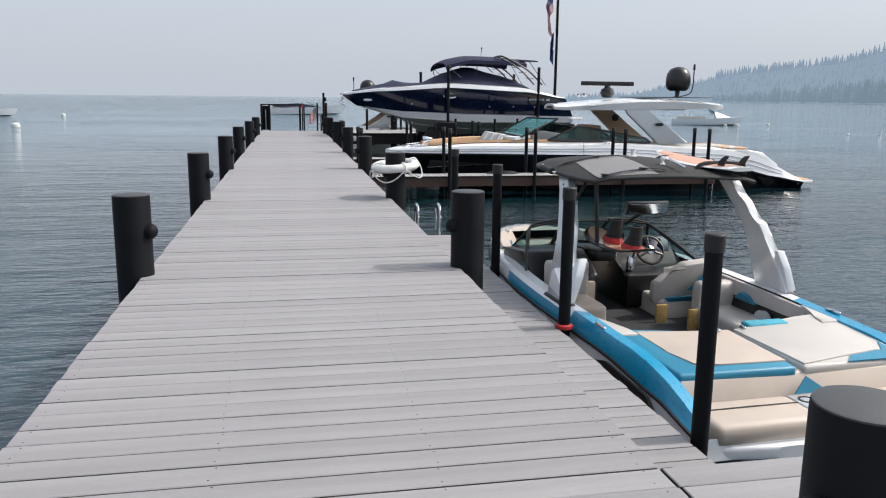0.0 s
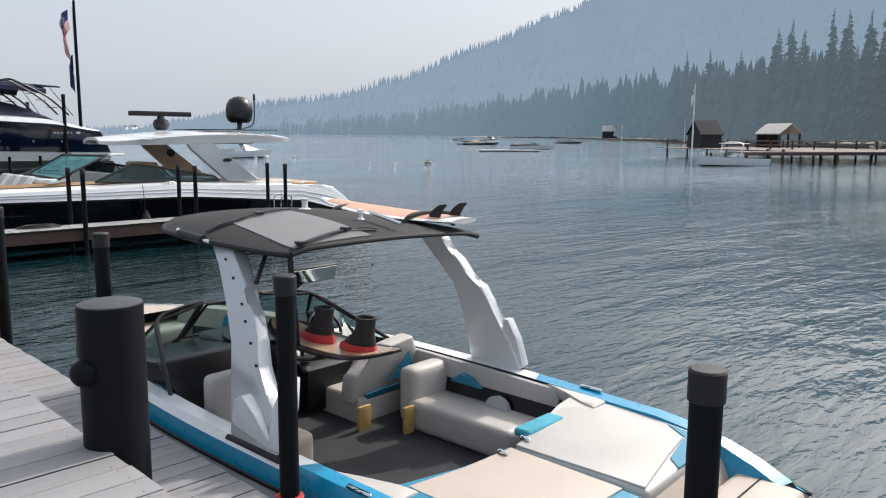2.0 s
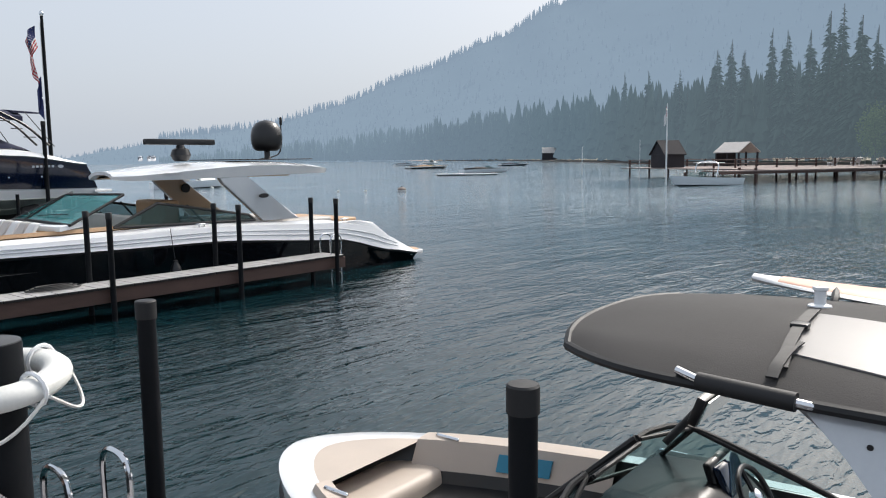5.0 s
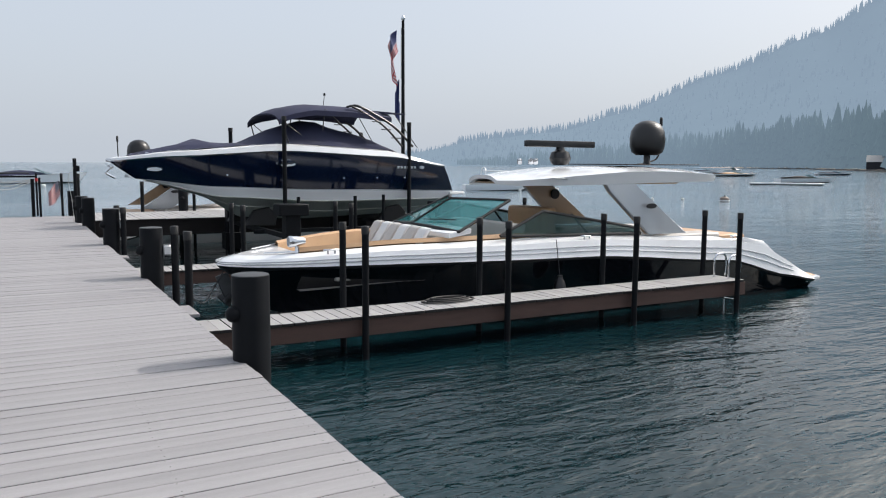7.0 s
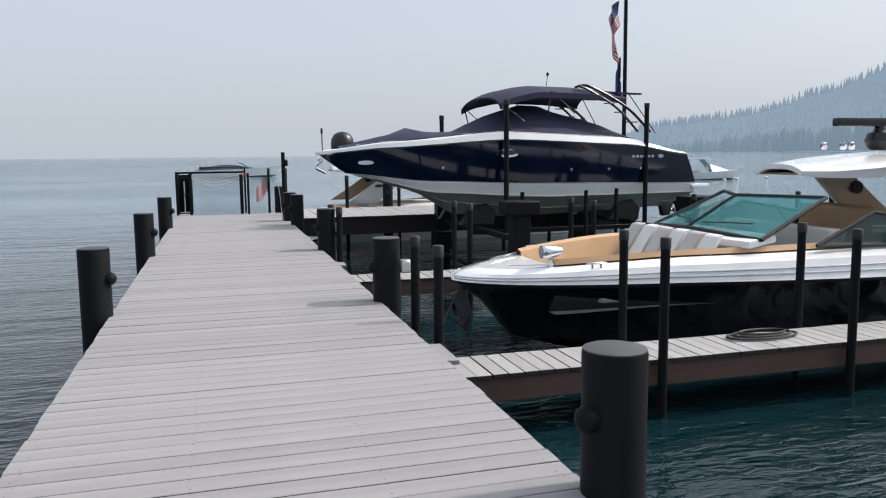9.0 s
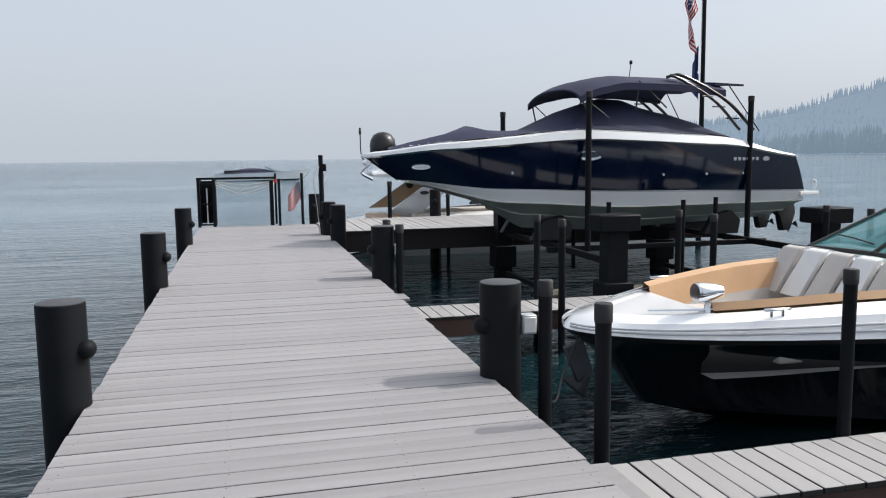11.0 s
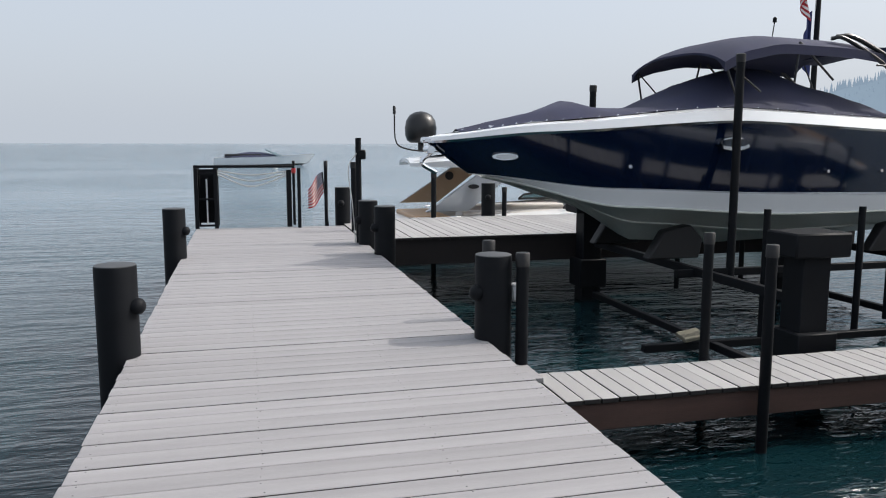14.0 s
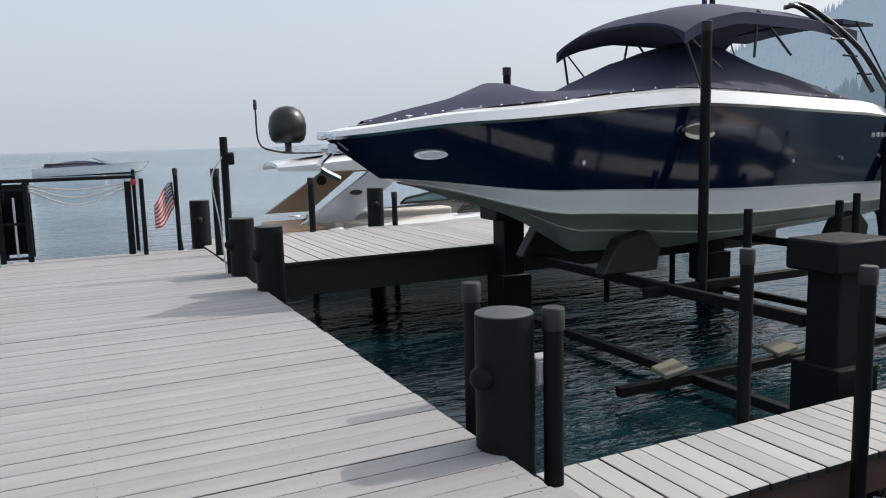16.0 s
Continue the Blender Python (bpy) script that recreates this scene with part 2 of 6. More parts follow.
REDDECK = mat("reddish_pier_timber", (0.20, 0.155, 0.14), 0.85, scale=3, vary=0.3, bump=0.4)
SAND = mat("pebble_beach", (0.26, 0.20, 0.17), 0.95, scale=0.5, vary=0.2, bump=1.0, fine=9)
SOIL = mat("forest_floor", (0.15, 0.14, 0.105), 0.95, scale=0.2, vary=0.3, bump=0.8, fine=4)
# tree and hill materials: the air's haze is in their emission
BARK = hazed_woods_mat("conifer_bark", (0.09, 0.08, 0.072))
NEEDLE = hazed_woods_mat("conifer_needles", (0.05, 0.072, 0.06))
NEEDLE_HILL = hazed_woods_mat("hillside_forest", (0.03, 0.04, 0.042))
LEAF = hazed_woods_mat("broad_leaves", (0.11, 0.145, 0.06))
SHRUB = hazed_woods_mat("olive_shrub", (0.11, 0.125, 0.06))
GLASS = glass_mat("tinted_windshield", (0.02, 0.03, 0.032), 0.18)
GLASS_TEAL = glass_mat("teal_windshield", (0.05, 0.24, 0.25), 0.42)
GLASS_DARK = glass_mat("dark_side_glass", (0.02, 0.05, 0.05), 0.45)
FLAG_RED = mat("flag_red", (0.42, 0.03, 0.04), 0.8, scale=6, vary=0.15)
FLAG_WHITE = mat("flag_white", (0.65, 0.63, 0.62), 0.8, scale=6, vary=0.1)
FLAG_BLUE = mat("flag_blue", (0.02, 0.03, 0.12), 0.8, scale=6, vary=0.15)
CREAMTRIM = mat("white_trim", (0.70, 0.70, 0.69), 0.5, scale=4, vary=0.08)


# ---- building helpers ----
def part(name, bm, material, parent=None, label="", smooth=True):
    """Links a bmesh as one mesh object under a thing."""
    me = bpy.data.meshes.new(name)
    bmesh.ops.recalc_face_normals(bm, faces=bm.faces)
    bm.to_mesh(me)
    bm.free()
    me.materials.append(material)
    if smooth:
        for p in me.polygons:
            p.use_smooth = True
        me.set_sharp_from_angle(angle=radians(38))
    ob = new(name, me)
    if parent:
        ob.parent = parent
    if label:
        tagged(ob, label=label)
    return ob


def thing(name, label, category, m=None, group="", kind=""):
    ob = new(name)
    ob.empty_display_size = 0.2
    if m is not None:
        ob.matrix_world = m
    return tagged(ob, label, category, group, kind)


def BM():
    return bmesh.new()


def box(bm, x0, x1, y0, y1, z0, z1, bevel=0.0, seg=1):
    r = bmesh.ops.create_cube(bm, size=1)
    for v in r["verts"]:
        v.co = Vector(((x0 + x1) / 2 + v.co.x * (x1 - x0), (y0 + y1) / 2 + v.co.y * (y1 - y0), (z0 + z1) / 2 + v.co.z * (z1 - z0)))
    if bevel:
        es = list({e for v in r["verts"] for e in v.link_edges})
        bmesh.ops.bevel(bm, geom=es, offset=bevel, segments=seg, affect="EDGES", profile=0.6)
    return bm


def ring_at(c, axis, r, seg, twist=0.0):
    a = Vector(axis).normalized()
    u = a.orthogonal().normalized()
    w = a.cross(u)
    return [Vector(c) + r * (math.cos(2 * math.pi * i / seg + twist) * u + math.sin(2 * math.pi * i / seg + twist) * w) for i in range(seg)]


def skin_rings(bm, rings, caps=True, closed=True):
    vs = [[bm.verts.new(p) for p in r] for r in rings]
    n = len(vs[0])
    for a, b in zip(vs, vs[1:]):
        for i in range(n if closed else n - 1):
            j = (i + 1) % n
            bm.faces.new((a[i], a[j], b[j], b[i]))
    if caps:
        bm.faces.new(vs[0][::-1])
        bm.faces.new(vs[-1])
    return bm


def rod(bm, p0, p1, r0, r1=None, seg=12):
    p0, p1 = Vector(p0), Vector(p1)
    return skin_rings(bm, [ring_at(p0, p1 - p0, r0, seg), ring_at(p1, p1 - p0, r0 if r1 is None else r1, seg)])


def lathe(bm, profile, c=(0, 0, 0), seg=20):
    """profile: (radius, height) from the bottom up."""
    rings = [[Vector((c[0] + r * math.cos(2 * math.pi * i / seg), c[1] + r * math.sin(2 * math.pi * i / seg), c[2] + z)) for i in range(seg)]
             for r, z in profile]
    return skin_rings(bm, rings)


def tube(bm, pts, r, seg=8):
    """A bent round bar along points, with constant-frame rings."""
    pts = [Vector(p) for p in pts]
    rings = []
    u = None
    for i, p in enumerate(pts):
        d = (pts[min(i + 1, len(pts) - 1)] - pts[max(i - 1, 0)]).normalized()
        u = d.orthogonal().normalized() if u is None else (u - d * u.dot(d)).normalized()
        w = d.cross(u)
        rings.append([p + r * (math.cos(2 * math.pi * k / seg) * u + math.sin(2 * math.pi * k / seg) * w) for k in range(seg)])
    return skin_rings(bm, rings)


def smooth_path(ctrl, n=24):
    """Catmull-Rom through a few control points."""
    c = [Vector(p) for p in ctrl]
    c = [2 * c[0] - c[1]] + c + [2 * c[-1] - c[-2]]
    out = []
    segs = len(c) - 3
    for k in range(n + 1):
        f = k / n * segs
        i = min(int(f), segs - 1)
        t = f - i
        a, b, d, e = c[i:i + 4]
        out.append(0.5 * ((2 * b) + (d - a) * t + (2 * a - 5 * b + 4 * d - e) * t * t + (3 * b - a - 3 * d + e) * t ** 3))
    return out


def slab(bm, outline, z0, z1, bevel=0.0, seg=1):
    """An upright prism over a flat outline [(x, y), ...]."""
    return plate(bm, [Vector((x, y, z0)) for x, y in outline], Vector((0, 0, z1 - z0)), bevel, seg)


def plate(bm, outline, thick, bevel=0.0, seg=1):
    """A plate: a flat polygon given a thickness vector."""
    a = [bm.verts.new(Vector(p)) for p in outline]
    b = [bm.verts.new(Vector(p) + Vector(thick)) for p in outline]
    n = len(a)
    fs = [bm.faces.new(a[::-1]), bm.faces.new(b)]
    fs += [bm.faces.new((a[i], a[(i + 1) % n], b[(i + 1) % n], b[i])) for i in range(n)]
    if bevel:
        bmesh.ops.bevel(bm, geom=list({e for f in fs for e in f.edges}), offset=bevel, segments=seg, affect="EDGES", profile=0.6)
    return bm


def cushion(bm, x0, x1, y0, y1, z0, z1, r=0.05):
    return box(bm, x0, x1, y0, y1, z0, z1, min(r, 0.48 * (z1 - z0), 0.48 * (x1 - x0), 0.48 * (y1 - y0)), 3)


def ctrl(pairs, s):
    """Eased interpolation through (s, value) pairs."""
    for (a, va), (b, vb) in zip(pairs, pairs[1:]):
        if s <= b:
            t = (s - a) / (b - a)
            t = 0.5 * t + 0.5 * t * t * (3 - 2 * t)
            return va + (vb - va) * t
    return pairs[-1][1]


def hrow(xs, xe, b, z, s0=0.4, p=2.2, e=0.6, bs=0.93, n=36):
    """One line along a hull's port side: stern x, stem x, half-beam, height pairs; fullness of the bow by s0, p and e."""
    out = []
    for i in range(n + 1):
        s = math.sin(i / n * math.pi / 2) ** 1.15 if i < n else 1.0
        t = max(0.0, (s - s0) / (1 - s0))
        y = b * max(0.0, 1 - t ** p) ** e * (bs + (1 - bs) * min(1, s / 0.35) ** 0.7)
        out.append(Vector((xs + (xe - xs) * s, y, ctrl(z, s))))
    return out


def hull_skin(bm, a, b, lo=0, hi=None, sides=(1, -1)):
    """The plating between two lines, on both sides of the boat or on one."""
    for sign in sides:
        ra = [bm.verts.new((v.x, sign * v.y, v.z)) for v in a[lo:hi]]
        rb = [bm.verts.new((v.x, sign * v.y, v.z)) for v in b[lo:hi]]
        for i in range(len(ra) - 1):
            bm.faces.new((ra[i], ra[i + 1], rb[i + 1], rb[i]))
    bmesh.ops.remove_doubles(bm, verts=bm.verts, dist=0.0008)
    return bm


def transom(bm, rows, i=0):
    """Closes the hull across at station i."""
    left = [bm.verts.new((r[i].x, r[i].y, r[i].z)) for r in rows]
    right = [bm.verts.new((r[i].x, -r[i].y, r[i].z)) for r in rows]
    for k in range(len(rows) - 1):
        bm.faces.new((left[k], left[k + 1], right[k + 1], right[k]))
    bmesh.ops.remove_doubles(bm, verts=bm.verts, dist=0.0008)
    return bm


def across(bm, row, lo=0, hi=None, drop=0.0):
    """A deck from side to side at one line's height."""
    sub = row[lo:hi]
    l = [bm.verts.new((v.x, v.y, v.z - drop)) for v in sub]
    r = [bm.verts.new((v.x, -v.y, v.z - drop)) for v in sub]
    for i in range(len(sub) - 1):
        if sub[i].y > 0.002 or sub[i + 1].y > 0.002:
            bm.faces.new((l[i], l[i + 1], r[i + 1], r[i]))
    bmesh.ops.remove_doubles(bm, verts=bm.verts, dist=0.0008)
    return bm


# ---- lake, shore and pier ----
bm = BM()
bmesh.ops.create_circle(bm, cap_ends=True, radius=4800, segments=96)
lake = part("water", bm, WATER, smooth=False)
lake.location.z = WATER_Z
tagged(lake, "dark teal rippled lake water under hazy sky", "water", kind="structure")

PITCH, DECK_X, PIER_Y0, PIER_Y1 = 0.1637, 1.345, -6.088, 34.45


def board_mesh(name, length, width, thick, along="x"):
    bm = BM()
    if along == "x":
        box(bm, -length / 2, length / 2, -width / 2, width / 2, -.028, 0, 0.004)
        box(bm, -length / 2, length / 2, -width / 2 - .0058, width / 2 + .0058, -thick, -.0285)
    else:
        box(bm, -width / 2, width / 2, -length / 2, length / 2, -thick, 0, 0.004)
    bmesh.ops.recalc_face_normals(bm, faces=bm.faces)
    me = bpy.data.meshes.new(name)
    bm.to_mesh(me)
    bm.free()
    me.materials.append(DECK if along == "x" else DECK_V)
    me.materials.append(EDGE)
    # sides, groove lips and undersides get the dark gap colour
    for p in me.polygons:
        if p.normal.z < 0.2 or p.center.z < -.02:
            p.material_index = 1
    return me


def lay_boards(parent, mesh, start, step, count, rng):
    """Boards side by side from a start point, each a little uneven."""
    for i in range(count):
        b = new("board", mesh)
        b.parent = parent
        b.location = Vector(start) + i * Vector(step) + Vector((rng.uniform(-.006, .006), rng.uniform(-.0015, .0015), rng.uniform(-.002, .002)))
        b.rotation_euler = (0, rng.uniform(-.0006, .0006), rng.uniform(-.0007, .0007))


rng = random.Random(3)


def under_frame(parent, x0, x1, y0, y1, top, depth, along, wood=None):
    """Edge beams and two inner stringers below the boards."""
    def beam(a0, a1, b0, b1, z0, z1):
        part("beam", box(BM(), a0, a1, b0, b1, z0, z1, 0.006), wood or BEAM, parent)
    if along == "y":
        for x in (x0 + 0.03, x1 - 0.09, (2 * x0 + x1) / 3, (x0 + 2 * x1) / 3):
            beam(x, x + 0.06, y0, y1, top - depth, top)
    else:
        for y in (y0 + 0.01, y1 - 0.07, (y0 + y1) / 2):
            beam(x0, x1, y, y + 0.06, top - depth, top)
        beam(x1 - 0.06, x1, y0 + 0.072, y1 - 0.072, top - depth + .002, top - 0.002)


deck = thing("pier_deck", "long grey composite board pier deck over the lake", "pier", kind="structure")
under_frame(deck, -DECK_X, DECK_X, PIER_Y0, PIER_Y1, -0.045, 0.24, "y")
side_dock = thing("side_dock", "low grey board boarding dock beside the pier", "dock", kind="structure")
under_frame(side_dock, 1.36, 2.26, 2.28, 10.95, -0.645, 0.2, "y")
landing = thing("shore_landing", "wider grey board deck joining the pier", "dock", kind="structure")
under_frame(landing, 1.36, 5.2, PIER_Y0, 2.18, -0.045, 0.24, "y")
finger_1 = thing("finger_dock", "narrow weathered board finger dock on brown beams", "dock", kind="structure")
under_frame(finger_1, 1.37, 11.75, 19.55, 20.24, -0.603, 0.24, "x")
finger_2 = thing("finger_dock", "narrow weathered board finger dock below the lift", "dock", kind="structure")
under_frame(finger_2, 1.37, 11.75, 25.42, 26.2, -0.603, 0.24, "x")
platform = thing("cross_platform", "wide grey board platform deck crossing the pier end", "dock", kind="structure")
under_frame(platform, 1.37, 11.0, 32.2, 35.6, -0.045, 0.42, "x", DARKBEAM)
steps = thing("end_landing", "lower grey landing boards past the gate", "dock", kind="structure")
under_frame(steps, -1.3, 1.3, 34.47, 36.1, -0.225, 0.2, "y")


# ---- piles and posts ----
def mooring_pile(x, y, top=0.675, r=0.148, knob_dir=(1, 0), label="black steel mooring pile with a round bolt", box_dir=None):
    p = thing("mooring_pile", label, "pile", pose(x, y, WATER_Z - 1.2), group="pier piles")
    h = top - WATER_Z + 1.2
    part("shaft", lathe(BM(), [(r, 0), (r, h - 0.02), (r * 0.985, h - 0.006)], seg=32), STEEL, p)
    part("cap", lathe(BM(), [(r * 0.97, h - 0.012), (r * 0.97, h), (r * 0.9, h + 0.004)], seg=32), STEEL_TOP, p, "flat grey top plate")
    d = Vector((knob_dir[0], knob_dir[1], 0)).normalized()
    c = Vector((0, 0, h - 0.30)) + d * (r - 0.01)
    bm = BM()
    rings = [ring_at(c + d * o, d, q, 16) for o, q in ((0, .062), (.03, .062), (.05, .055), (.068, .036), (.076, .012))]
    part("bolt_head", skin_rings(bm, rings), STEEL, p, "domed bolt cap")
    if box_dir:
        e = Vector((box_dir[0], box_dir[1], 0)).normalized()
        c = e * (r + 0.05)
        bm = BM()
        box(bm, c.x - .055, c.x + .055, c.y - .05, c.y + .05, h - .38, h - .24, .008)
        part("outlet_box", bm, SILVER, p, "small grey outlet box")
        part("outlet_lid", box(BM(), c.x - .045, c.x + .045, c.y - .062, c.y - .052, h - .365, h - .255, .004), GELCOAT, p)
    return p


def guide_post(x, y, top=0.70, r=0.048, foot=WATER_Z - 1.2, label="slim black guide post standing in the water", red=None, group="guide posts"):
    p = thing("guide_post", label, "post", pose(x, y, foot), group=group)
    h = top - foot
    part("shaft", lathe(BM(), [(r, 0), (r, h - 0.10)], seg=18), STEEL, p)
    part("cap", lathe(BM(), [(r * 1.14, h - .11), (r * 1.14, h - .008), (r * 1.02, h), (.01, h + .002)], seg=18), RUBBER, p, "black plastic cap")
    if red is not None:
        part("collar", lathe(BM(), [(r * 1.5, red - foot), (r * 1.5, red - foot + .03), (r * 1.1, red - foot + .04)], seg=18), RED, p, "red rubber collar")
    return p


BAY = (1.1, 6.02, 10.9, 15.77, 20.73, 25.52, 30.43)
for i, y in enumerate(BAY):
    if i:
        mooring_pile(-1.46 if i == 4 else -1.41, y + (0.06, 0.06, 0.06, 0.06, 0.12, 0.13, 0.24)[i], knob_dir=(0.9, -0.35))
    mooring_pile(1.42, y, knob_dir=(-0.9, -0.25), box_dir=(0.95, -0.1) if i in (4, 5) else None)
mooring_pile(1.36, 31.55, knob_dir=(-0.9, -0.2))
mooring_pile(1.38, 34.85, 0.70, 0.15, (-0.3, -0.9), "short black mooring pile wrapped with rope at the pier end")
mooring_pile(4.65, 35.75, 0.70, 0.15, (-0.3, -0.9))
for x, y, red in ((2.367, 3.53, None), (2.335, 5.94, -0.6), (2.33, 8.41, None), (2.387, 11.17, None)):
    guide_post(x, y, 0.705, 0.055, red=red)
for x in (4.0, 6.35, 8.92, 11.43):
    guide_post(x, 19.475)
    guide_post(x, 20.305)
guide_post(1.69, 20.55)
guide_post(1.69, 19.65)
for x in (3.86, 6.2, 8.9, 11.4):
    guide_post(x, 25.34)
    guide_post(x, 26.27)
guide_post(1.62, 25.39, 0.7, 0.05)
guide_post(1.60, 26.2, 0.7, 0.05)
guide_post(3.37, 35.5, 0.95, 0.055)
guide_post(4.95, 35.55, 0.62, 0.05)


# ---- navy boat and its lift ----
def boat_lift():
    lift = thing("boat_lift", "black steel four-post boat lift over the water", "boat lift", pose(0, 0, WATER_Z - 1.2))
    zb = -(WATER_Z - 1.2)
    for x, y in ((5.28, 26.62), (5.28, 32.0), (9.2, 26.62), (9.2, 32.0)):
        col = part("column", box(BM(), x - .17, x + .17, y - .16, y + .16, 0, .5 + zb, .01), STEEL, lift)
        part("motor_housing", box(BM(), x - .34, x + .34, y - .25, y + .25, .38 + zb, .64 + zb, .02), STEEL, col, "black motor housing")
        part("column_foot", box(BM(), x - .24, x + .24, y - .24, y + .24, -.9 + zb, -.42 + zb, .012), STEEL, col)
    for x in (5.28, 9.2):
        part("cross_beam", box(BM(), x - .045, x + .045, 26.9, 31.7, -.18 + zb, -.07 + zb, .008), STEEL, lift)
        part("lower_beam", box(BM(), x - .05, x + .05, 26.9, 31.7, -1.06 + zb, -.96 + zb, .008), STEEL, lift)
    for y in (29.45, 31.2):
        for x in (5.3, 9.0):
            bm = BM()
            plate(bm, [(x - .35, y - .1, -.06 + zb), (x + .45, y - .1, -.06 + zb), (x + .5, y - .1, .22 + zb), (x + .3, y - .1, .42 + zb), (x - .1, y - .1, .34 + zb)], (0, .2, 0), .02)
            part("bunk", bm, RUBBER, lift, "black carpeted hull bunk")
    part("long_beam", box(BM(), 4.3, 9.8, 28.2, 28.3, -1.05 + zb, -.95 + zb, .008), STEEL, lift)
    part("side_beam", box(BM(), 5.0, 9.6, 28.66, 28.74, -.2 + zb, -.1 + zb, .008), STEEL, lift)
    for x, y in ((6.0, 28.25), (7.55, 28.35), (8.6, 28.9), (6.9, 31.8), (8.2, 31.8)):
        part("stanchion", rod(BM(), (x, y, -1.0 + zb), (x, y, .72 + zb), .045), STEEL, lift)
    for x, y in ((5.0, 28.3), (6.6, 28.3)):
        part("hull_pad", plate(BM(), [(x - .15, y - .12, -.95 + zb), (x + .15, y - .12, -.9 + zb), (x + .15, y + .12, -.86 + zb), (x - .15, y + .12, -.91 + zb)], (0, 0, .05), .01), SOIL, lift, "worn brown hull pad")
    for x, y, t in ((5.8, 28.69, 2.70), (9.5, 29.15, 2.68), (5.29, 32.0, 2.52), (9.4, 32.3, 2.5)):
        rail = part("tall_guide", rod(BM(), (x, y, -.2 + zb), (x, y, t + zb), .055, seg=16), STEEL, lift)
        part("guide_cap", lathe(BM(), [(.062, t - .1 + zb), (.062, t + zb), (.05, t + .008 + zb)], (x, y, 0), 16), RUBBER, rail)


boat_lift()


def decal_oval(bm, c, w, h, n, up, thick=0.012, seg=20):
    """A flat oval badge standing proud of a surface."""
    n, up = Vector(n).normalized(), Vector(up).normalized()
    r = up.cross(n)
    a = [Vector(c) + r * (w / 2 * math.cos(2 * math.pi * i / seg)) + up * (h / 2 * math.sin(2 * math.pi * i / seg)) for i in range(seg)]
    return skin_rings(bm, [a, [p + n * thick for p in a]])


def navy_boat():
    L = 9.15
    ang = 180 + 6.0
    b = thing("bowrider_boat", "navy blue and white motor boat with navy canvas on a lift", "motor boat", pose(10.93, 30.62, 0.05, 0, 0, ang))
    kw = dict(s0=0.30, p=2.0, e=0.72, bs=0.95)
    keel = hrow(-.10, 7.3, 0.0, [(0, .10), (.6, .0), (.82, .10), (1, .95)], **kw)
    for i, v in enumerate(keel):
        v.y = 0
    st1 = hrow(-.08, 7.75, 0.55, [(0, .28), (.5, .22), (.8, .40), (1, 1.02)], **kw)
    chine = hrow(-.06, 8.35, 1.14, [(0, .52), (.5, .52), (.8, .66), (1, 1.06)], **kw)
    wl = hrow(-.03, 8.55, 1.22, [(0, .72), (.5, .80), (.8, .90), (1, 1.10)], **kw)
    mid = hrow(.20, 8.9, 1.32, [(0, 1.15), (.5, 1.35), (.85, 1.34), (1, 1.34)], **kw)
    rub = hrow(.36, 9.12, 1.36, [(0, 1.42), (.2, 1.66), (.55, 1.78), (.85, 1.62), (1, 1.50)], **kw)
    rub2 = hrow(.36, 9.15, 1.39, [(0, 1.45), (.2, 1.69), (.55, 1.81), (.85, 1.65), (1, 1.53)], **kw)
    sheer = hrow(.45, 9.13, 1.33, [(0, 1.50), (.2, 1.84), (.55, 1.95), (.85, 1.74), (1, 1.58)], **kw)
    inner = hrow(.62, 8.95, 1.12, [(0, 1.52), (.2, 1.88), (.55, 1.99), (.85, 1.78), (1, 1.62)], **kw)
    bm = BM()
    hull_skin(bm, keel, st1)
    hull_skin(bm, st1, chine)
    part("bottom", bm, GREYGEL, b, "pale grey bottom with spray strakes")
    bm = BM()
    for r, o in ((st1, .0), (chine, .0)):
        for sign in (1, -1):
            tube(bm, [(v.x, sign * (v.y + .012), v.z - .005) for v in r[:-2]], .017, 6)
    part("spray_strake", bm, GREYGEL, b)
    part("boot_stripe", hull_skin(BM(), chine, wl), GELCOAT, b, "white boot stripe")
    bm = BM()
    hull_skin(bm, wl, mid)
    hull_skin(bm, mid, rub)
    part("topside", bm, NAVY, b, "glossy navy blue topside")
    bm = BM()
    hull_skin(bm, rub, rub2)
    part("rub_rail", bm, CHROME, b, "bright rub rail")
    bm = BM()
    hull_skin(bm, rub2, sheer)
    hull_skin(bm, sheer, inner)
    part("gunwale", bm, GELCOAT, b, "white gunwale")
    bm = BM()
    transom(bm, [keel, st1, chine, wl, mid, rub, sheer, inner])
    part("transom", bm, NAVY, b)
    part("pinstripe", hull_skin(BM(), [v + Vector((0, .004, .0)) for v in wl], [v + Vector((0, .006, .03)) for v in wl]), SILVER, b)
    # canvas over bow and cockpit
    bm = BM()
    rings = []
    for k in range(21):
        s = k / 20
        x = .75 + s * 7.95
        i = min(range(len(inner)), key=lambda q: abs(inner[q].x - x))
        w, z0 = inner[i].y * 1.0, inner[i].z
        peak = ctrl([(0, .03), (.10, .05), (.25, .40), (.42, .70), (.56, .36), (.66, .05), (.72, .05), (.80, .26), (.9, .08), (1, .02)], s)
        ring = []
        for j in range(15):
            u = j / 14 * 2 - 1
            sag = .03 * math.sin(9 * s * math.pi + 3 * u) * (1 - abs(u))
            ring.append(Vector((x, w * u, z0 + .01 + peak * (1 - abs(u) ** 2.2) + sag)))
        rings.append(ring)
    skin_rings(bm, rings, caps=False, closed=False)
    part("cockpit_cover", bm, NAVYCLOTH, b, "navy canvas cover stretched over poles")
    bm = BM()
    for k in range(26):
        i = 4 + k
        if i < len(inner) - 2:
            v = inner[i]
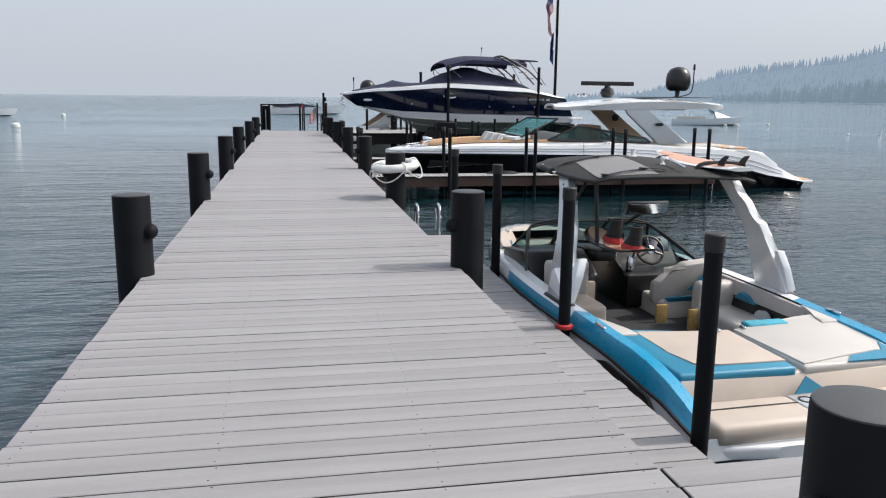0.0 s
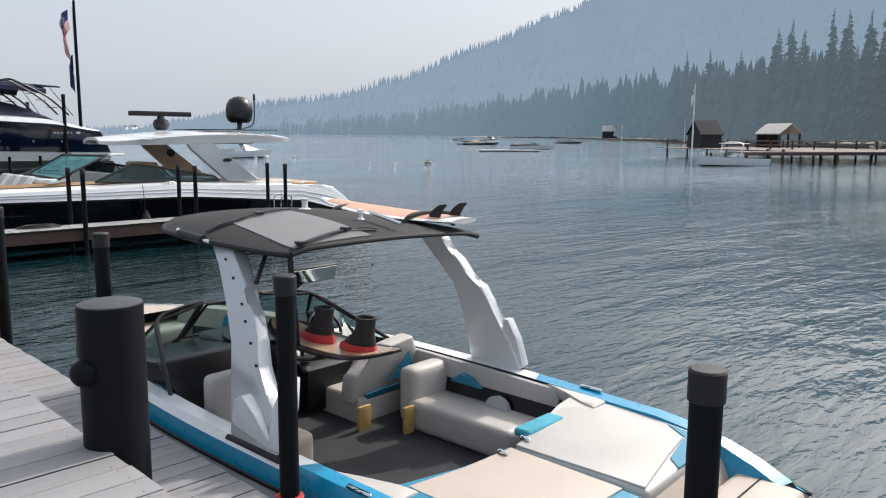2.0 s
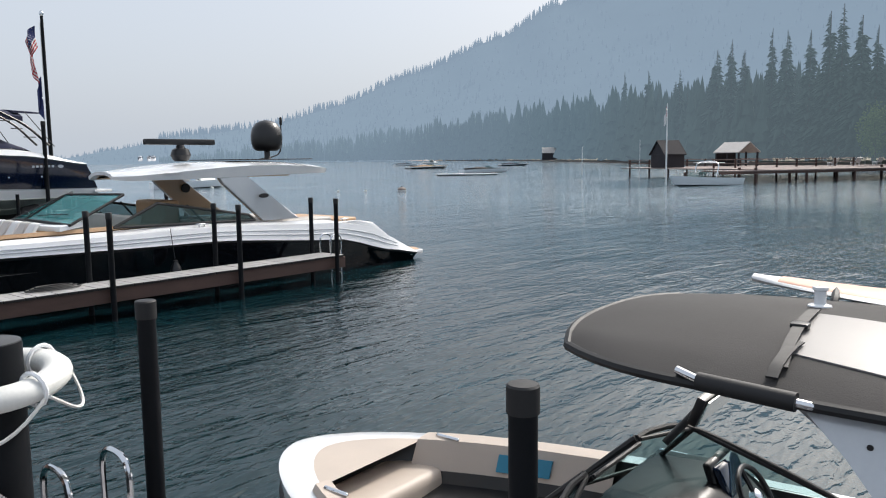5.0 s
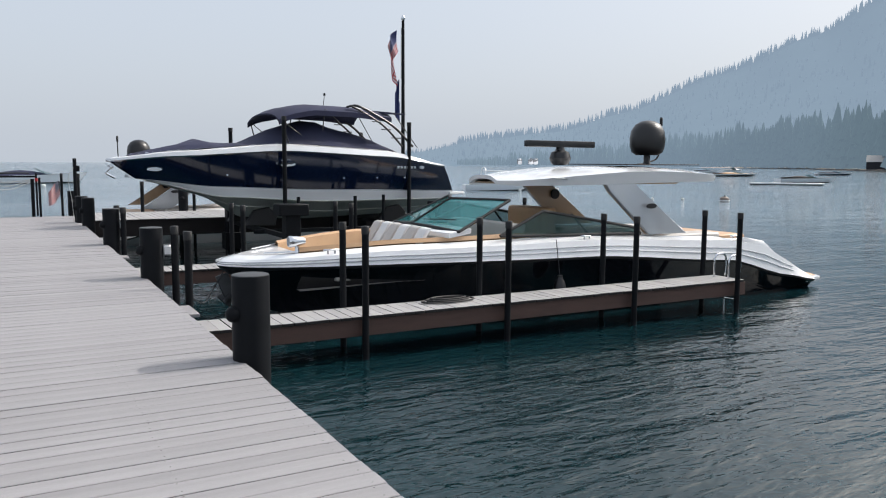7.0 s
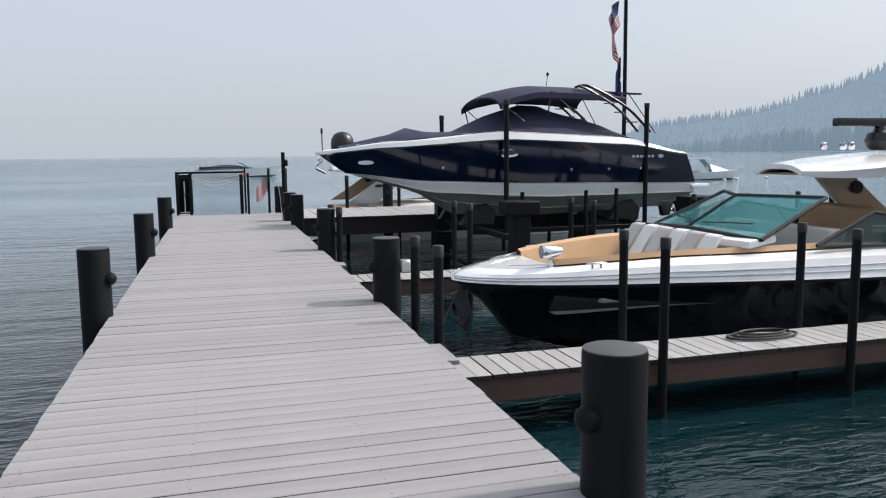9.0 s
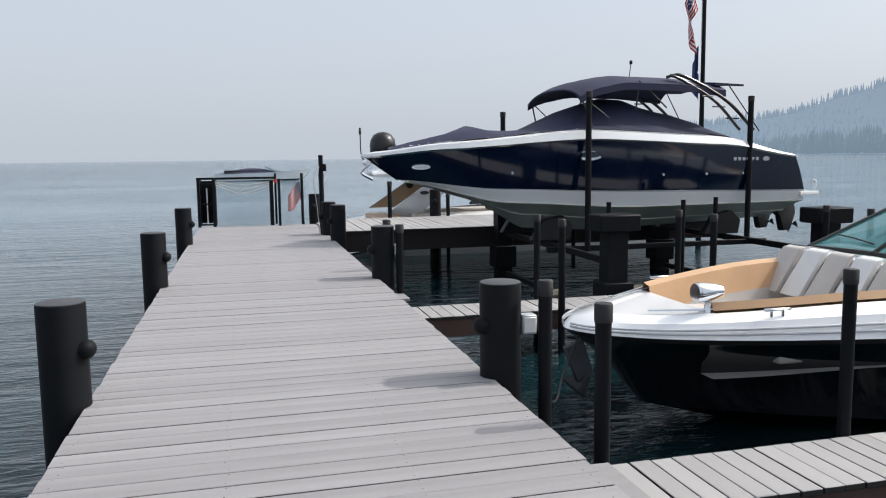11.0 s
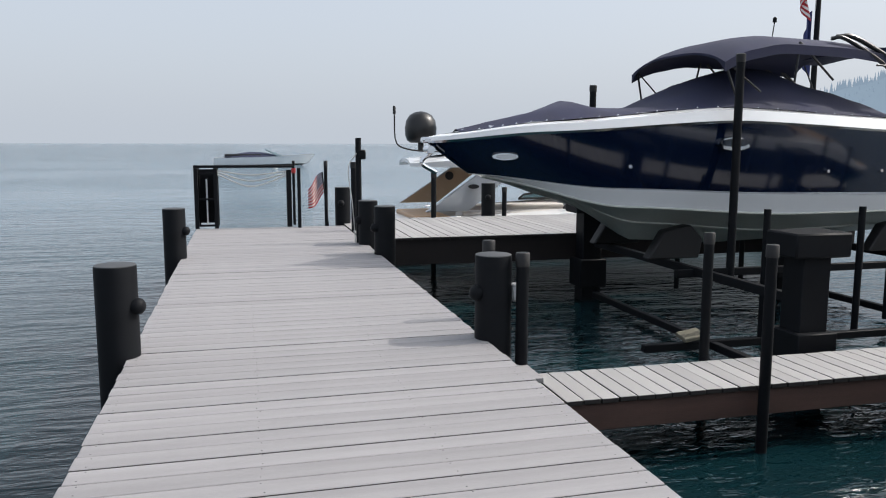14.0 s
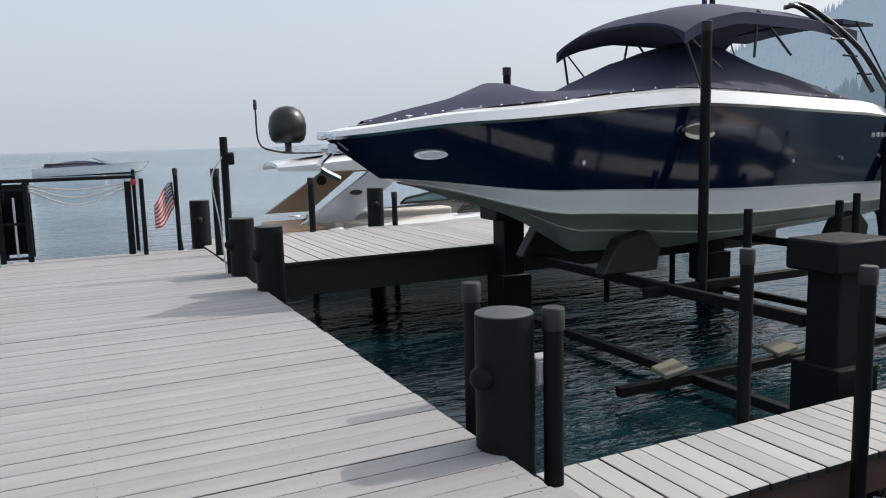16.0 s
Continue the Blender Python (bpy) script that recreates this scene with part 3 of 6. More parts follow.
            for sgn in (1, -1):
                lathe(bm, [(.014, 0), (.014, .012), (.006, .018)], (v.x, sgn * (v.y + .01), v.z + .01), 8)
    part("snap_fasteners", bm, CHROME, b)["kind"] = "stuff"
    # bimini top: a cambered sheet over bows
    bm = BM()
    rings = []
    for k in range(17):
        s = k / 16
        x = 2.0 + s * 3.3
        top = ctrl([(0, 2.96), (.35, 3.05), (.7, 3.06), (.9, 2.94), (1, 2.78)], s)
        rings.append([Vector((x, 1.08 * math.sin(a) , top - .20 * (abs(math.sin(a)) ** 3))) for j in range(17) for a in [(j / 16 - .5) * math.pi]])
    low = [[p - Vector((0, 0, .03 + .10 * max(0, abs(j - 8) - 5) / 3)) for j, p in enumerate(r)] for r in rings]
    skin_rings(bm, [r + l[::-1] for r, l in zip(rings, low)])
    part("bimini_top", bm, NAVYCLOTH, b, "navy canvas bimini top")
    for sg in (1, -1):
        part("tower_tube", tube(BM(), smooth_path([(1.35, sg * 1.15, 1.98), (2.0, sg * 1.10, 2.55), (2.9, sg * 1.0, 3.0), (3.2, sg * .9, 3.03)]), .035), DARKPLASTIC, b)
        part("tower_tube", tube(BM(), smooth_path([(1.70, sg * 1.15, 1.98), (2.3, sg * 1.10, 2.55), (3.1, sg * 1.0, 2.98), (3.3, sg * .9, 3.0)]), .03), DARKPLASTIC, b)
        for t in (.25, .5, .72):
            part("strut", rod(BM(), (1.35 + 1.4 * t, sg * 1.12, 1.98 + .9 * t), (1.7 + 1.3 * t, sg * 1.12, 1.98 + .9 * t), .014), DARKPLASTIC, b)
        part("strut", rod(BM(), (1.9, sg * 1.0, 2.9), (1.2, sg * 1.15, 1.95), .012), DARKPLASTIC, b)
        part("strut", rod(BM(), (5.25, sg * 1.0, 2.62), (5.05, sg * 1.1, 2.0), .016), DARKPLASTIC, b)
        part("strut", rod(BM(), (5.25, sg * 1.0, 2.62), (4.7, sg * 1.1, 2.2), .012), DARKPLASTIC, b)
        part("strut", rod(BM(), (4.0, sg * 1.04, 2.9), (3.4, sg * 1.08, 2.4), .016), DARKPLASTIC, b)
        part("strut", rod(BM(), (4.0, sg * 1.04, 2.9), (4.1, sg * 1.08, 2.35), .016), DARKPLASTIC, b)
    # stern top panel of the bimini
    bm = BM()
    skin_rings(bm, [[Vector((x, 1.0 * u, 2.96 - .07 * u * u + (x - 1.5) * .03)) for u in (-1, -.5, 0, .5, 1)] + [Vector((x, 1.0 * u, 2.92 - .07 * u * u)) for u in (1, .5, 0, -.5, -1)] for x in (1.5, 1.8, 2.2)])
    part("aft_awning", bm, NAVYCLOTH, b)
    bm = BM()
    rod(bm, (3.55, 0, 3.0), (3.5, 0, 3.36), .008)
    lathe(bm, [(.03, 3.34), (.03, 3.40), (.01, 3.42)], (3.5, 0, 0), 10)
    part("mast_light", bm, STEEL, b)
    # portholes, vents, badges on both sides
    for sg in (1, -1):
        def side(x, z, out=0.0):
            i = min(range(len(mid)), key=lambda q: abs(mid[q].x - x))
            j = min(range(len(rub)), key=lambda q: abs(rub[q].x - x))
            f = (z - mid[i].z) / (rub[j].z - mid[i].z)
            return Vector((x, sg * (mid[i].y + f * (rub[j].y - mid[i].y) + out), z))
        bm = BM()
        decal_oval(bm, side(5.18, 1.50, -.01), .54, .18, (0, sg, 0), (0, 0, 1), .035)
        port = part("porthole", bm, CHROME, b, "chrome half-moon porthole")
        part("pane", decal_oval(BM(), side(5.18, 1.515, .025), .46, .115, (0, sg, 0), (0, 0, 1), .008), SCREEN, port)
        bm = BM()
        decal_oval(bm, side(8.2, 1.33, -.03), .34, .09, (.4, sg, 0), (0, 0, 1), .045)
        nav = part("bow_lamp", bm, CHROME, b, "chrome bow lamp")
        part("lens", decal_oval(BM(), side(8.2, 1.33, .015), .28, .062, (.4, sg, 0), (0, 0, 1), .012), SILVER, nav)
        bm = BM()
        for x in (1.7, 2.6, 3.6, 6.6):
            decal_oval(bm, side(x, 1.12 if x < 4 else 1.2, -.02), .05, .05, (0, sg, 0), (0, 0, 1), .03, 10)
        part("hull_drains", bm, CHROME, b)["kind"] = "stuff"
        bm = BM()
        decal_oval(bm, side(1.15, 1.40, -.005), .16, .09, (0, sg, 0), (0, 0, 1), .016)
        part("badge", bm, SILVER, b, "small oval silver badge")
        for k in range(6):
            c = side(1.38 + .11 * k, 1.40, 0)
            part("name_bar", box(BM(), c.x - .035, c.x + .035, c.y - .012, c.y + .012, 1.37, 1.43, .004), SILVER, b)
    # anchor roller and bow fittings
    bm = BM()
    box(bm, 8.85, 9.2, -.07, .07, 1.50, 1.58, .02)
    rod(bm, (9.1, -.1, 1.42), (9.1, .1, 1.42), .05)
    tube(bm, smooth_path([(9.05, 0, 1.40), (9.2, 0, 1.25), (9.0, 0, 1.12)]), .03)
    part("anchor_roller", bm, CHROME, b, "polished anchor and roller")
    bm = BM()
    box(bm, 8.5, 8.65, -.02, .02, 1.66, 1.69, .008)
    rod(bm, (8.1, .30, 1.7), (8.35, .22, 1.72), .015)
    rod(bm, (8.1, -.30, 1.7), (8.35, -.22, 1.72), .015)
    part("bow_cleats", bm, CHROME, b)
    # swim platform and drives
    part("swim_platform", slab(BM(), [(-.65, -.85), (-.55, -1.05), (.1, -1.2), (.1, 1.2), (-.55, 1.05), (-.65, .85)], .62, .70, .02, 2), GELCOAT, b, "white swim platform")
    for y in (.35, -.35):
        drive = part("stern_drive", plate(BM(), [(0, y - .08, .45), (-.5, y - .08, .42), (-.55, y - .08, .2), (-.42, y - .08, -.18), (-.2, y - .08, -.2), (-.15, y - .08, .15), (0, y - .08, .2)], (0, .16, 0), .03, 2), RUBBER, b, "black stern drive leg")
        bm = BM()
        for k in range(3):
            a = 2 * math.pi * k / 3
            plate(bm, [(-.50, y, -.05), (-.52, y + .2 * math.cos(a - .4), -.05 + .2 * math.sin(a - .4)), (-.46, y + .2 * math.cos(a + .4), -.05 + .2 * math.sin(a + .4))], (-.015, 0, 0))
        rod(bm, (-.40, y, -.05), (-.58, y, -.05), .05, .03)
        part("propeller", bm, CHROME, drive)


navy_boat()


# ---- long cruisers with hardtop ----
def cruiser(m, label, roof=(2.4, 7.85), leg=(5.3, 4.1), arch_lean=1.1, dark=BLACKGEL, radar=True, dome_x=3.65, top=2.55):
    """A sport cruiser: stern at x 0, bow at 12.85, z 0 at the waterline."""
    b = thing("sport_cruiser", label, "motor boat", m)
    kw = dict(s0=0.38, p=2.1, e=0.70, bs=0.96)
    kwt = dict(s0=0.42, p=2.5, e=0.56, bs=0.96)
    keel = hrow(0, 11.2, 0, [(0, -.5), (.7, -.5), (1, .0)], **kw)
    chine = hrow(0, 12.1, 1.45, [(0, -.08), (.6, .0), (1, .25)], **kw)
    low = hrow(.05, 12.5, 1.62, [(0, .10), (.15, .42), (.5, .66), (1, .75)], **kw)
    rub = hrow(.10, 12.85, 1.74, [(0, .16), (.08, .32), (.22, .74), (.5, 1.00), (.8, 1.03), (1, 1.00)], **kwt)
    rub2 = hrow(.10, 12.9, 1.775, [(0, .20), (.08, .37), (.22, .79), (.5, 1.05), (.8, 1.08), (1, 1.05)], **kwt)
    sheer = hrow(.15, 12.80, 1.68, [(0, .25), (.06, .62), (.13, 1.02), (.22, 1.19), (.5, 1.34), (.8, 1.29), (1, 1.15)], **kwt)
    inner = hrow(.5, 12.55, 1.42, [(0, .30), (.06, .72), (.13, 1.09), (.22, 1.26), (.5, 1.42), (.8, 1.36), (1, 1.20)], **kwt)
    bm = BM()
    hull_skin(bm, keel, chine)
    hull_skin(bm, chine, low)
    hull_skin(bm, low, rub)
    transom(bm, [keel, chine, low, rub])
    part("hull", bm, dark, b, "glossy black hull side")
    part("rub_rail", hull_skin(BM(), rub, rub2), RUBBER, b, "black rub rail")
    bm = BM()
    hull_skin(bm, rub2, sheer)
    hull_skin(bm, sheer, inner)
    transom(bm, [rub2, sheer, inner])
    part("upper_side", bm, GELCOAT, b, "white upper side and gunwale")
    bm = BM()
    for k in (.35, .62):
        for sg in (1, -1):
            tube(bm, [(v.x, sg * (v.y + (w.y - v.y) * k + .006), v.z + (w.z - v.z) * k) for v, w in list(zip(rub2, sheer))[2:-1]], .011, 6)
    part("side_moulding", bm, SILVER, b)
    # decks: foredeck cap, bow well, cockpit sole, engine hatch
    hi = max(i for i, v in enumerate(inner) if v.x < 11.75)
    part("foredeck", across(BM(), inner, hi), GELCOAT, b)
    lo = min(i for i, v in enumerate(inner) if v.x > 7.6)
    part("bow_floor", across(BM(), inner, lo, hi + 1, .62), LIGHTVINYL, b)
    bm = BM()
    for sg in (1, -1):
        rim = [v for v in inner if 7.3 < v.x < 11.9]
        rings = [[Vector((v.x, sg * (v.y - .02), v.z + .02)), Vector((v.x, sg * (v.y - .06), v.z + .09)), Vector((v.x, sg * max(0, v.y - .17), v.z + .06)), Vector((v.x, sg * max(0, v.y - .24), v.z - .22))] for v in rim]
        skin_rings(bm, rings, caps=False, closed=False)
        wall = [[Vector((v.x, sg * max(0, v.y - .24), v.z - .218)), Vector((v.x, sg * max(0, v.y - .26), v.z - .60))] for v in rim]
        part("bow_wall", skin_rings(BM(), wall, caps=False, closed=False), LIGHTVINYL, b)
    part("bow_bolster", bm, TAN, b, "tan vinyl bow bolster")
    for sg in (1, -1):
        seat = part("bow_seat", cushion(BM(), 8.4, 11.2, sg * .32 if sg > 0 else -.92, .92 if sg > 0 else -.32, .78, .98), LIGHTVINYL, b)
        for x in (8.35, 8.75, 9.15):
            bm = cushion(BM(), x, x + .34, sg * .62 - .22, sg * .62 + .22, .96, 1.30)
            part("pad", bm, LIGHTVINYL, seat)
    part("bow_step", cushion(BM(), 11.15, 11.72, -.42, .42, .80, 1.12, .06), LIGHTVINYL, b, "pale moulded step in the bow")
    for k in range(6):
        y = -.95 + .38 * k
        part("lounge_pad", plate(BM(), [(9.95, y - .16, 1.10), (9.95, y + .16, 1.10), (9.62, y + .15, 1.60), (9.62, y - .15, 1.60)], (-.10, 0, .02), .03, 2), CREAMTRIM if k % 2 else LIGHTVINYL, b, "pale upright lounge cushion")
    part("console_front", plate(BM(), [(8.2, -1.2, .95), (8.2, 1.2, .95), (7.9, 1.15, 1.62), (7.9, -1.15, 1.62)], (-.3, 0, 0), .03, 2), LIGHTVINYL, b)
    part("cockpit_sole", across(BM(), inner, 4, lo + 1, .55), CARPET, b)
    part("aft_deck", plate(BM(), [(.55, -1.2, .40), (.75, -1.2, .72), (1.25, -1.2, 1.06), (1.8, -1.2, 1.15), (2.6, -1.2, 1.16), (2.6, -1.2, .5)], (0, 2.4, 0), .04, 2), GELCOAT, b)
    part("sun_pad", cushion(BM(), 1.75, 2.6, -1.1, 1.1, 1.13, 1.23, .045), TAN, b, "tan vinyl sun pad")
    for sg in (1, -1):
        part("cockpit_seat", cushion(BM(), 2.8, 6.2, sg * .75 if sg > 0 else -1.35, 1.35 if sg > 0 else -.75, .9, 1.32, .07), LIGHTVINYL, b)
    part("helm_seat", cushion(BM(), 6.2, 6.6, -1.0, .2, .9, 1.85, .08), TAN, b, "tan helm seat")
    part("swim_platform", slab(BM(), [(-.55, -1.2), (-.35, -1.5), (.25, -1.6), (.25, 1.6), (-.35, 1.5), (-.55, 1.2)], .12, .22, .03, 2), GELCOAT, b, "white swim platform")
    part("platform_mat", slab(BM(), [(-.48, -1.1), (-.3, -1.4), (.2, -1.45), (.2, 1.45), (-.3, 1.4), (-.48, 1.1)], .222, .234), TAN, b, "tan teak-look mat")
    # windshield: raked panes in dark frames
    def pane(name, pts, material=GLASS_TEAL, fr=.028):
        pts = [Vector(p) for p in pts]
        n = (pts[1] - pts[0]).cross(pts[2] - pts[0]).normalized()
        p = part(name, plate(BM(), pts, n * .008), material, b, "tinted windshield pane", smooth=False)
        p.visible_shadow = False
        bm = BM()
        for u, v in zip(pts, pts[1:] + pts[:1]):
            rod(bm, u, v, fr, seg=8)
        part("frame", bm, RUBBER, p)
    for sg in (1, -1):
        pane("windshield_pane", [(9.35, 0, 1.62), (9.10, sg * 1.28, 1.55), (7.95, sg * 1.10, 2.06), (8.55, 0, 2.06)])
        pane("side_window", [(8.35, sg * 1.42, 1.46), (5.2, sg * 1.52, 1.40), (5.35, sg * 1.50, 1.52), (7.4, sg * 1.36, 1.87)], GLASS_DARK)
        bm = BM()
        rod(bm, (6.4, sg * 1.42, 1.42), (6.75, sg * 1.36, 1.80), .02)
        part("window_divider", bm, RUBBER, b)
    part("wind_deck", plate(BM(), [(9.3, -1.3, 1.44), (9.55, -.5, 1.46), (9.55, .5, 1.46), (9.3, 1.3, 1.44), (8.8, 1.2, 1.5), (8.8, -1.2, 1.5)], (0, 0, .10), .03, 2), GELCOAT, b)
    for sg in (1, -1):
        part("wiper", tube(BM(), [(9.20, sg * .15, 1.70), (9.08, sg * .55, 1.72), (8.98, sg * .95, 1.73)], .009, 6), RUBBER, b)
    # hardtop on raked arch legs
    x0, x1 = roof
    bm = BM()
    rings = []
    for k in range(21):
        s = k / 20
        x = x0 + (x1 - x0) * s
        w = 1.5 * min(1, (1 - (2 * s - 1) ** 6 * .55)) * (1 - .25 * max(0, s - .7) / .3)
        z = top + .16 * math.sin(math.pi * min(1, s * 1.05)) - .05 * s
        th = .07 + .16 * math.sin(math.pi * s)
        ring = []
        for j in range(13):
            u = j / 12 * 2 - 1
            ring.append(Vector((x, w * u, z - .10 * abs(u) ** 3)))
        for j in range(13):
            u = 1 - j / 12 * 2
            ring.append(Vector((x, w * u * .96, z - .10 * abs(u) ** 3 - th)))
        rings.append(ring)
    skin_rings(bm, rings)
    part("hardtop", bm, GELCOAT, b, "white moulded hardtop")
    part("headliner", slab(BM(), [(x0 + (x1 - x0) * .3, -1.3), (x0 + (x1 - x0) * .78, -1.3), (x1 - .25, -.75), (x1 - .25, .75), (x0 + (x1 - x0) * .78, 1.3), (x0 + (x1 - x0) * .3, 1.3)], top - .215, top - .18, .008), TANGEL, b, "tan underside of the hardtop")
    part("sunroof_cover", slab(BM(), [(x0 + .5, -.8), (x0 + (x1 - x0) * .52, -.9), (x0 + (x1 - x0) * .52, .9), (x0 + .5, .8)], top + .155, top + .175, .006), BLACKCLOTH, b, "dark sunroof cover")
    lx, lw = leg[0], .75
    for sg in (1, -1):
        out = [(lx + lw, 0, 2.42), (lx + .1, 0, 2.50), (lx - .05, 0, 2.28), (lx - arch_lean - .25, 0, 1.36), (lx - arch_lean + .75, 0, 1.36), (lx + lw - .15, 0, 2.2)]
        bm = plate(BM(), [(x, sg * (1.42 + .10 * (2.4 - z)), z) for x, _, z in out], (0, -sg * .10, 0), .03, 2)
        lg = part("arch_leg", bm, SILVER, b, "silver outside of the raked arch leg")
        bm = plate(BM(), [(x * .98 + .02 * lx, sg * (1.31 + .10 * (2.4 - z)), z) for x, _, z in out], (0, -sg * .02, 0))
        part("inner_panel", bm, TANGEL, lg, "tan inner face of the arch")
        c = (lx + .05 - arch_lean * .35, sg * 1.545, 1.92)
        part("badge", decal_oval(BM(), c, .26, .10, (0, sg, .1), (0, 0, 1), .02), RUBBER, lg)
        part("speaker", decal_oval(BM(), (lx + .05 - arch_lean * .2, sg * 1.30, 2.05), .22, .22, (0, -sg, 0), (0, 0, 1), .04), RUBBER, lg, "round dark speaker")
        part("arch_fairing", plate(BM(), [(lx + lw + 1.1, sg * 1.30, 2.46), (lx - .2, sg * 1.36, 2.50), (lx, sg * 1.36, 2.36), (lx + lw, sg * 1.34, 2.36)], (0, -sg * .14, 0), .02), GELCOAT, lg)
    # dome, open-array radar and whip
    zt = top + .17
    bm = BM()
    lathe(bm, [(.10, 0), (.07, .05), (.07, .20)], (dome_x, 0, zt), 16)
    lathe(bm, [(.24, .20), (.33, .26), (.37, .38), (.38, .55), (.35, .72), (.27, .85), (.15, .92), (.02, .945)], (dome_x, 0, zt), 28)
    part("satellite_dome", bm, DARKPLASTIC, b, "black satellite dome")
    if radar:
        bm = BM()
        lathe(bm, [(.13, 0), (.18, .04), (.22, .14), (.18, .26), (.1, .30), (.08, .36)], (6.0, 0, zt - .03), 20)
        part("radar_base", bm, DARKPLASTIC, b)
        part("radar_bar", box(BM(), 5.15, 6.85, -.07, .07, zt + .33, zt + .46, .03, 2), DARKPLASTIC, b, "black open-array radar bar")
        for y in (.18, .34, -.2):
            part("horn", lathe(BM(), [(.03, 0), (.05, .03), (.05, .10), (.02, .12)], (6.85, y, zt - .02), 10), CHROME, b)
    bm = BM()
    tube(bm, smooth_path([(dome_x + .1, -.15, zt), (dome_x - .35, -.3, zt + .05), (dome_x - .66, -.32, zt + .22), (dome_x - .70, -.32, zt + .9)], 14), .018)
    lathe(bm, [(.035, zt + .86), (.035, zt + 1.02), (.02, zt + 1.05)], (dome_x - .70, -.32, 0), 10)
    part("antenna_mast", bm, RUBBER, b)
    # bow spotlight, cleats, rails
    bm = BM()
    lathe(bm, [(.05, 0), (.03, .03), (.03, .16)], (11.75, .62, 1.22), 12)
    rings = [ring_at((11.62 + o, .62, 1.44), (1, .0, 0), q, 16) for o, q in ((0, .06), (.12, .085), (.24, .095), (.27, .085))]
    skin_rings(bm, rings)
    part("spotlight", bm, CHROME, b, "chrome bow spotlight")
    for x, y in ((11.3, 1.0), (11.3, -1.0), (6.6, 1.62), (6.6, -1.62), (2.6, 1.55), (2.6, -1.55)):
        bm = BM()
        z = min(sheer, key=lambda v: abs(v.x - x)).z + .03
        box(bm, x - .14, x + .14, y - .02, y + .02, z + .03, z + .06, .012)
        rod(bm, (x - .06, y, z - .02), (x - .06, y, z + .04), .014)
        rod(bm, (x + .06, y, z - .02), (x + .06, y, z + .04), .014)
        part("cleat", bm, CHROME, b)
    bm = BM()
    plate(bm, [(12.72, -.03, .92), (12.92, -.03, .86), (12.78, -.03, .50), (12.60, -.03, .56)], (0, .06, 0), .012)
    plate(bm, [(12.60, -.03, .56), (12.83, -.20, .45), (12.68, 0, .31), (12.83, .20, .45)], (.03, 0, .05), .008)
    part("anchor", bm, STEEL_TOP, b, "dull grey plough anchor hung under the bow")
    bm = BM()
    for sg in (1, -1):
        tube(bm, [(v.x, sg * (v.y - .05), v.z + .03) for v in inner if 10.2 < v.x < 12.3], .012, 6)
    part("bow_rail", bm, CHROME, b)
    bm = BM()
    lathe(bm, [(.02, 0), (.07, .03), (.11, .12), (.12, .28), (.09, .42), (.05, .48), (.05, .54)], (7.35, 1.83, .22), 16)
    rod(bm, (7.35, 1.83, .72), (7.35, 1.70, 1.38), .008, seg=6)
    part("fender", bm, DARKPLASTIC, b, "black boat fender on a line")
    return b


cruiser(pose(15.55, 22.42, WATER_Z, 0, 0, 180), "black and white sport cruiser with silver hardtop moored between docks")
cruiser(pose(1.5, 37.95, WATER_Z - .18, 0, 0, 0), "white and tan sport cruiser moored behind the platform", roof=(1.75, 6.0), leg=(3.4, 3), arch_lean=1.25, dark=GELCOAT,
        radar=False, dome_x=2.15, top=2.52)


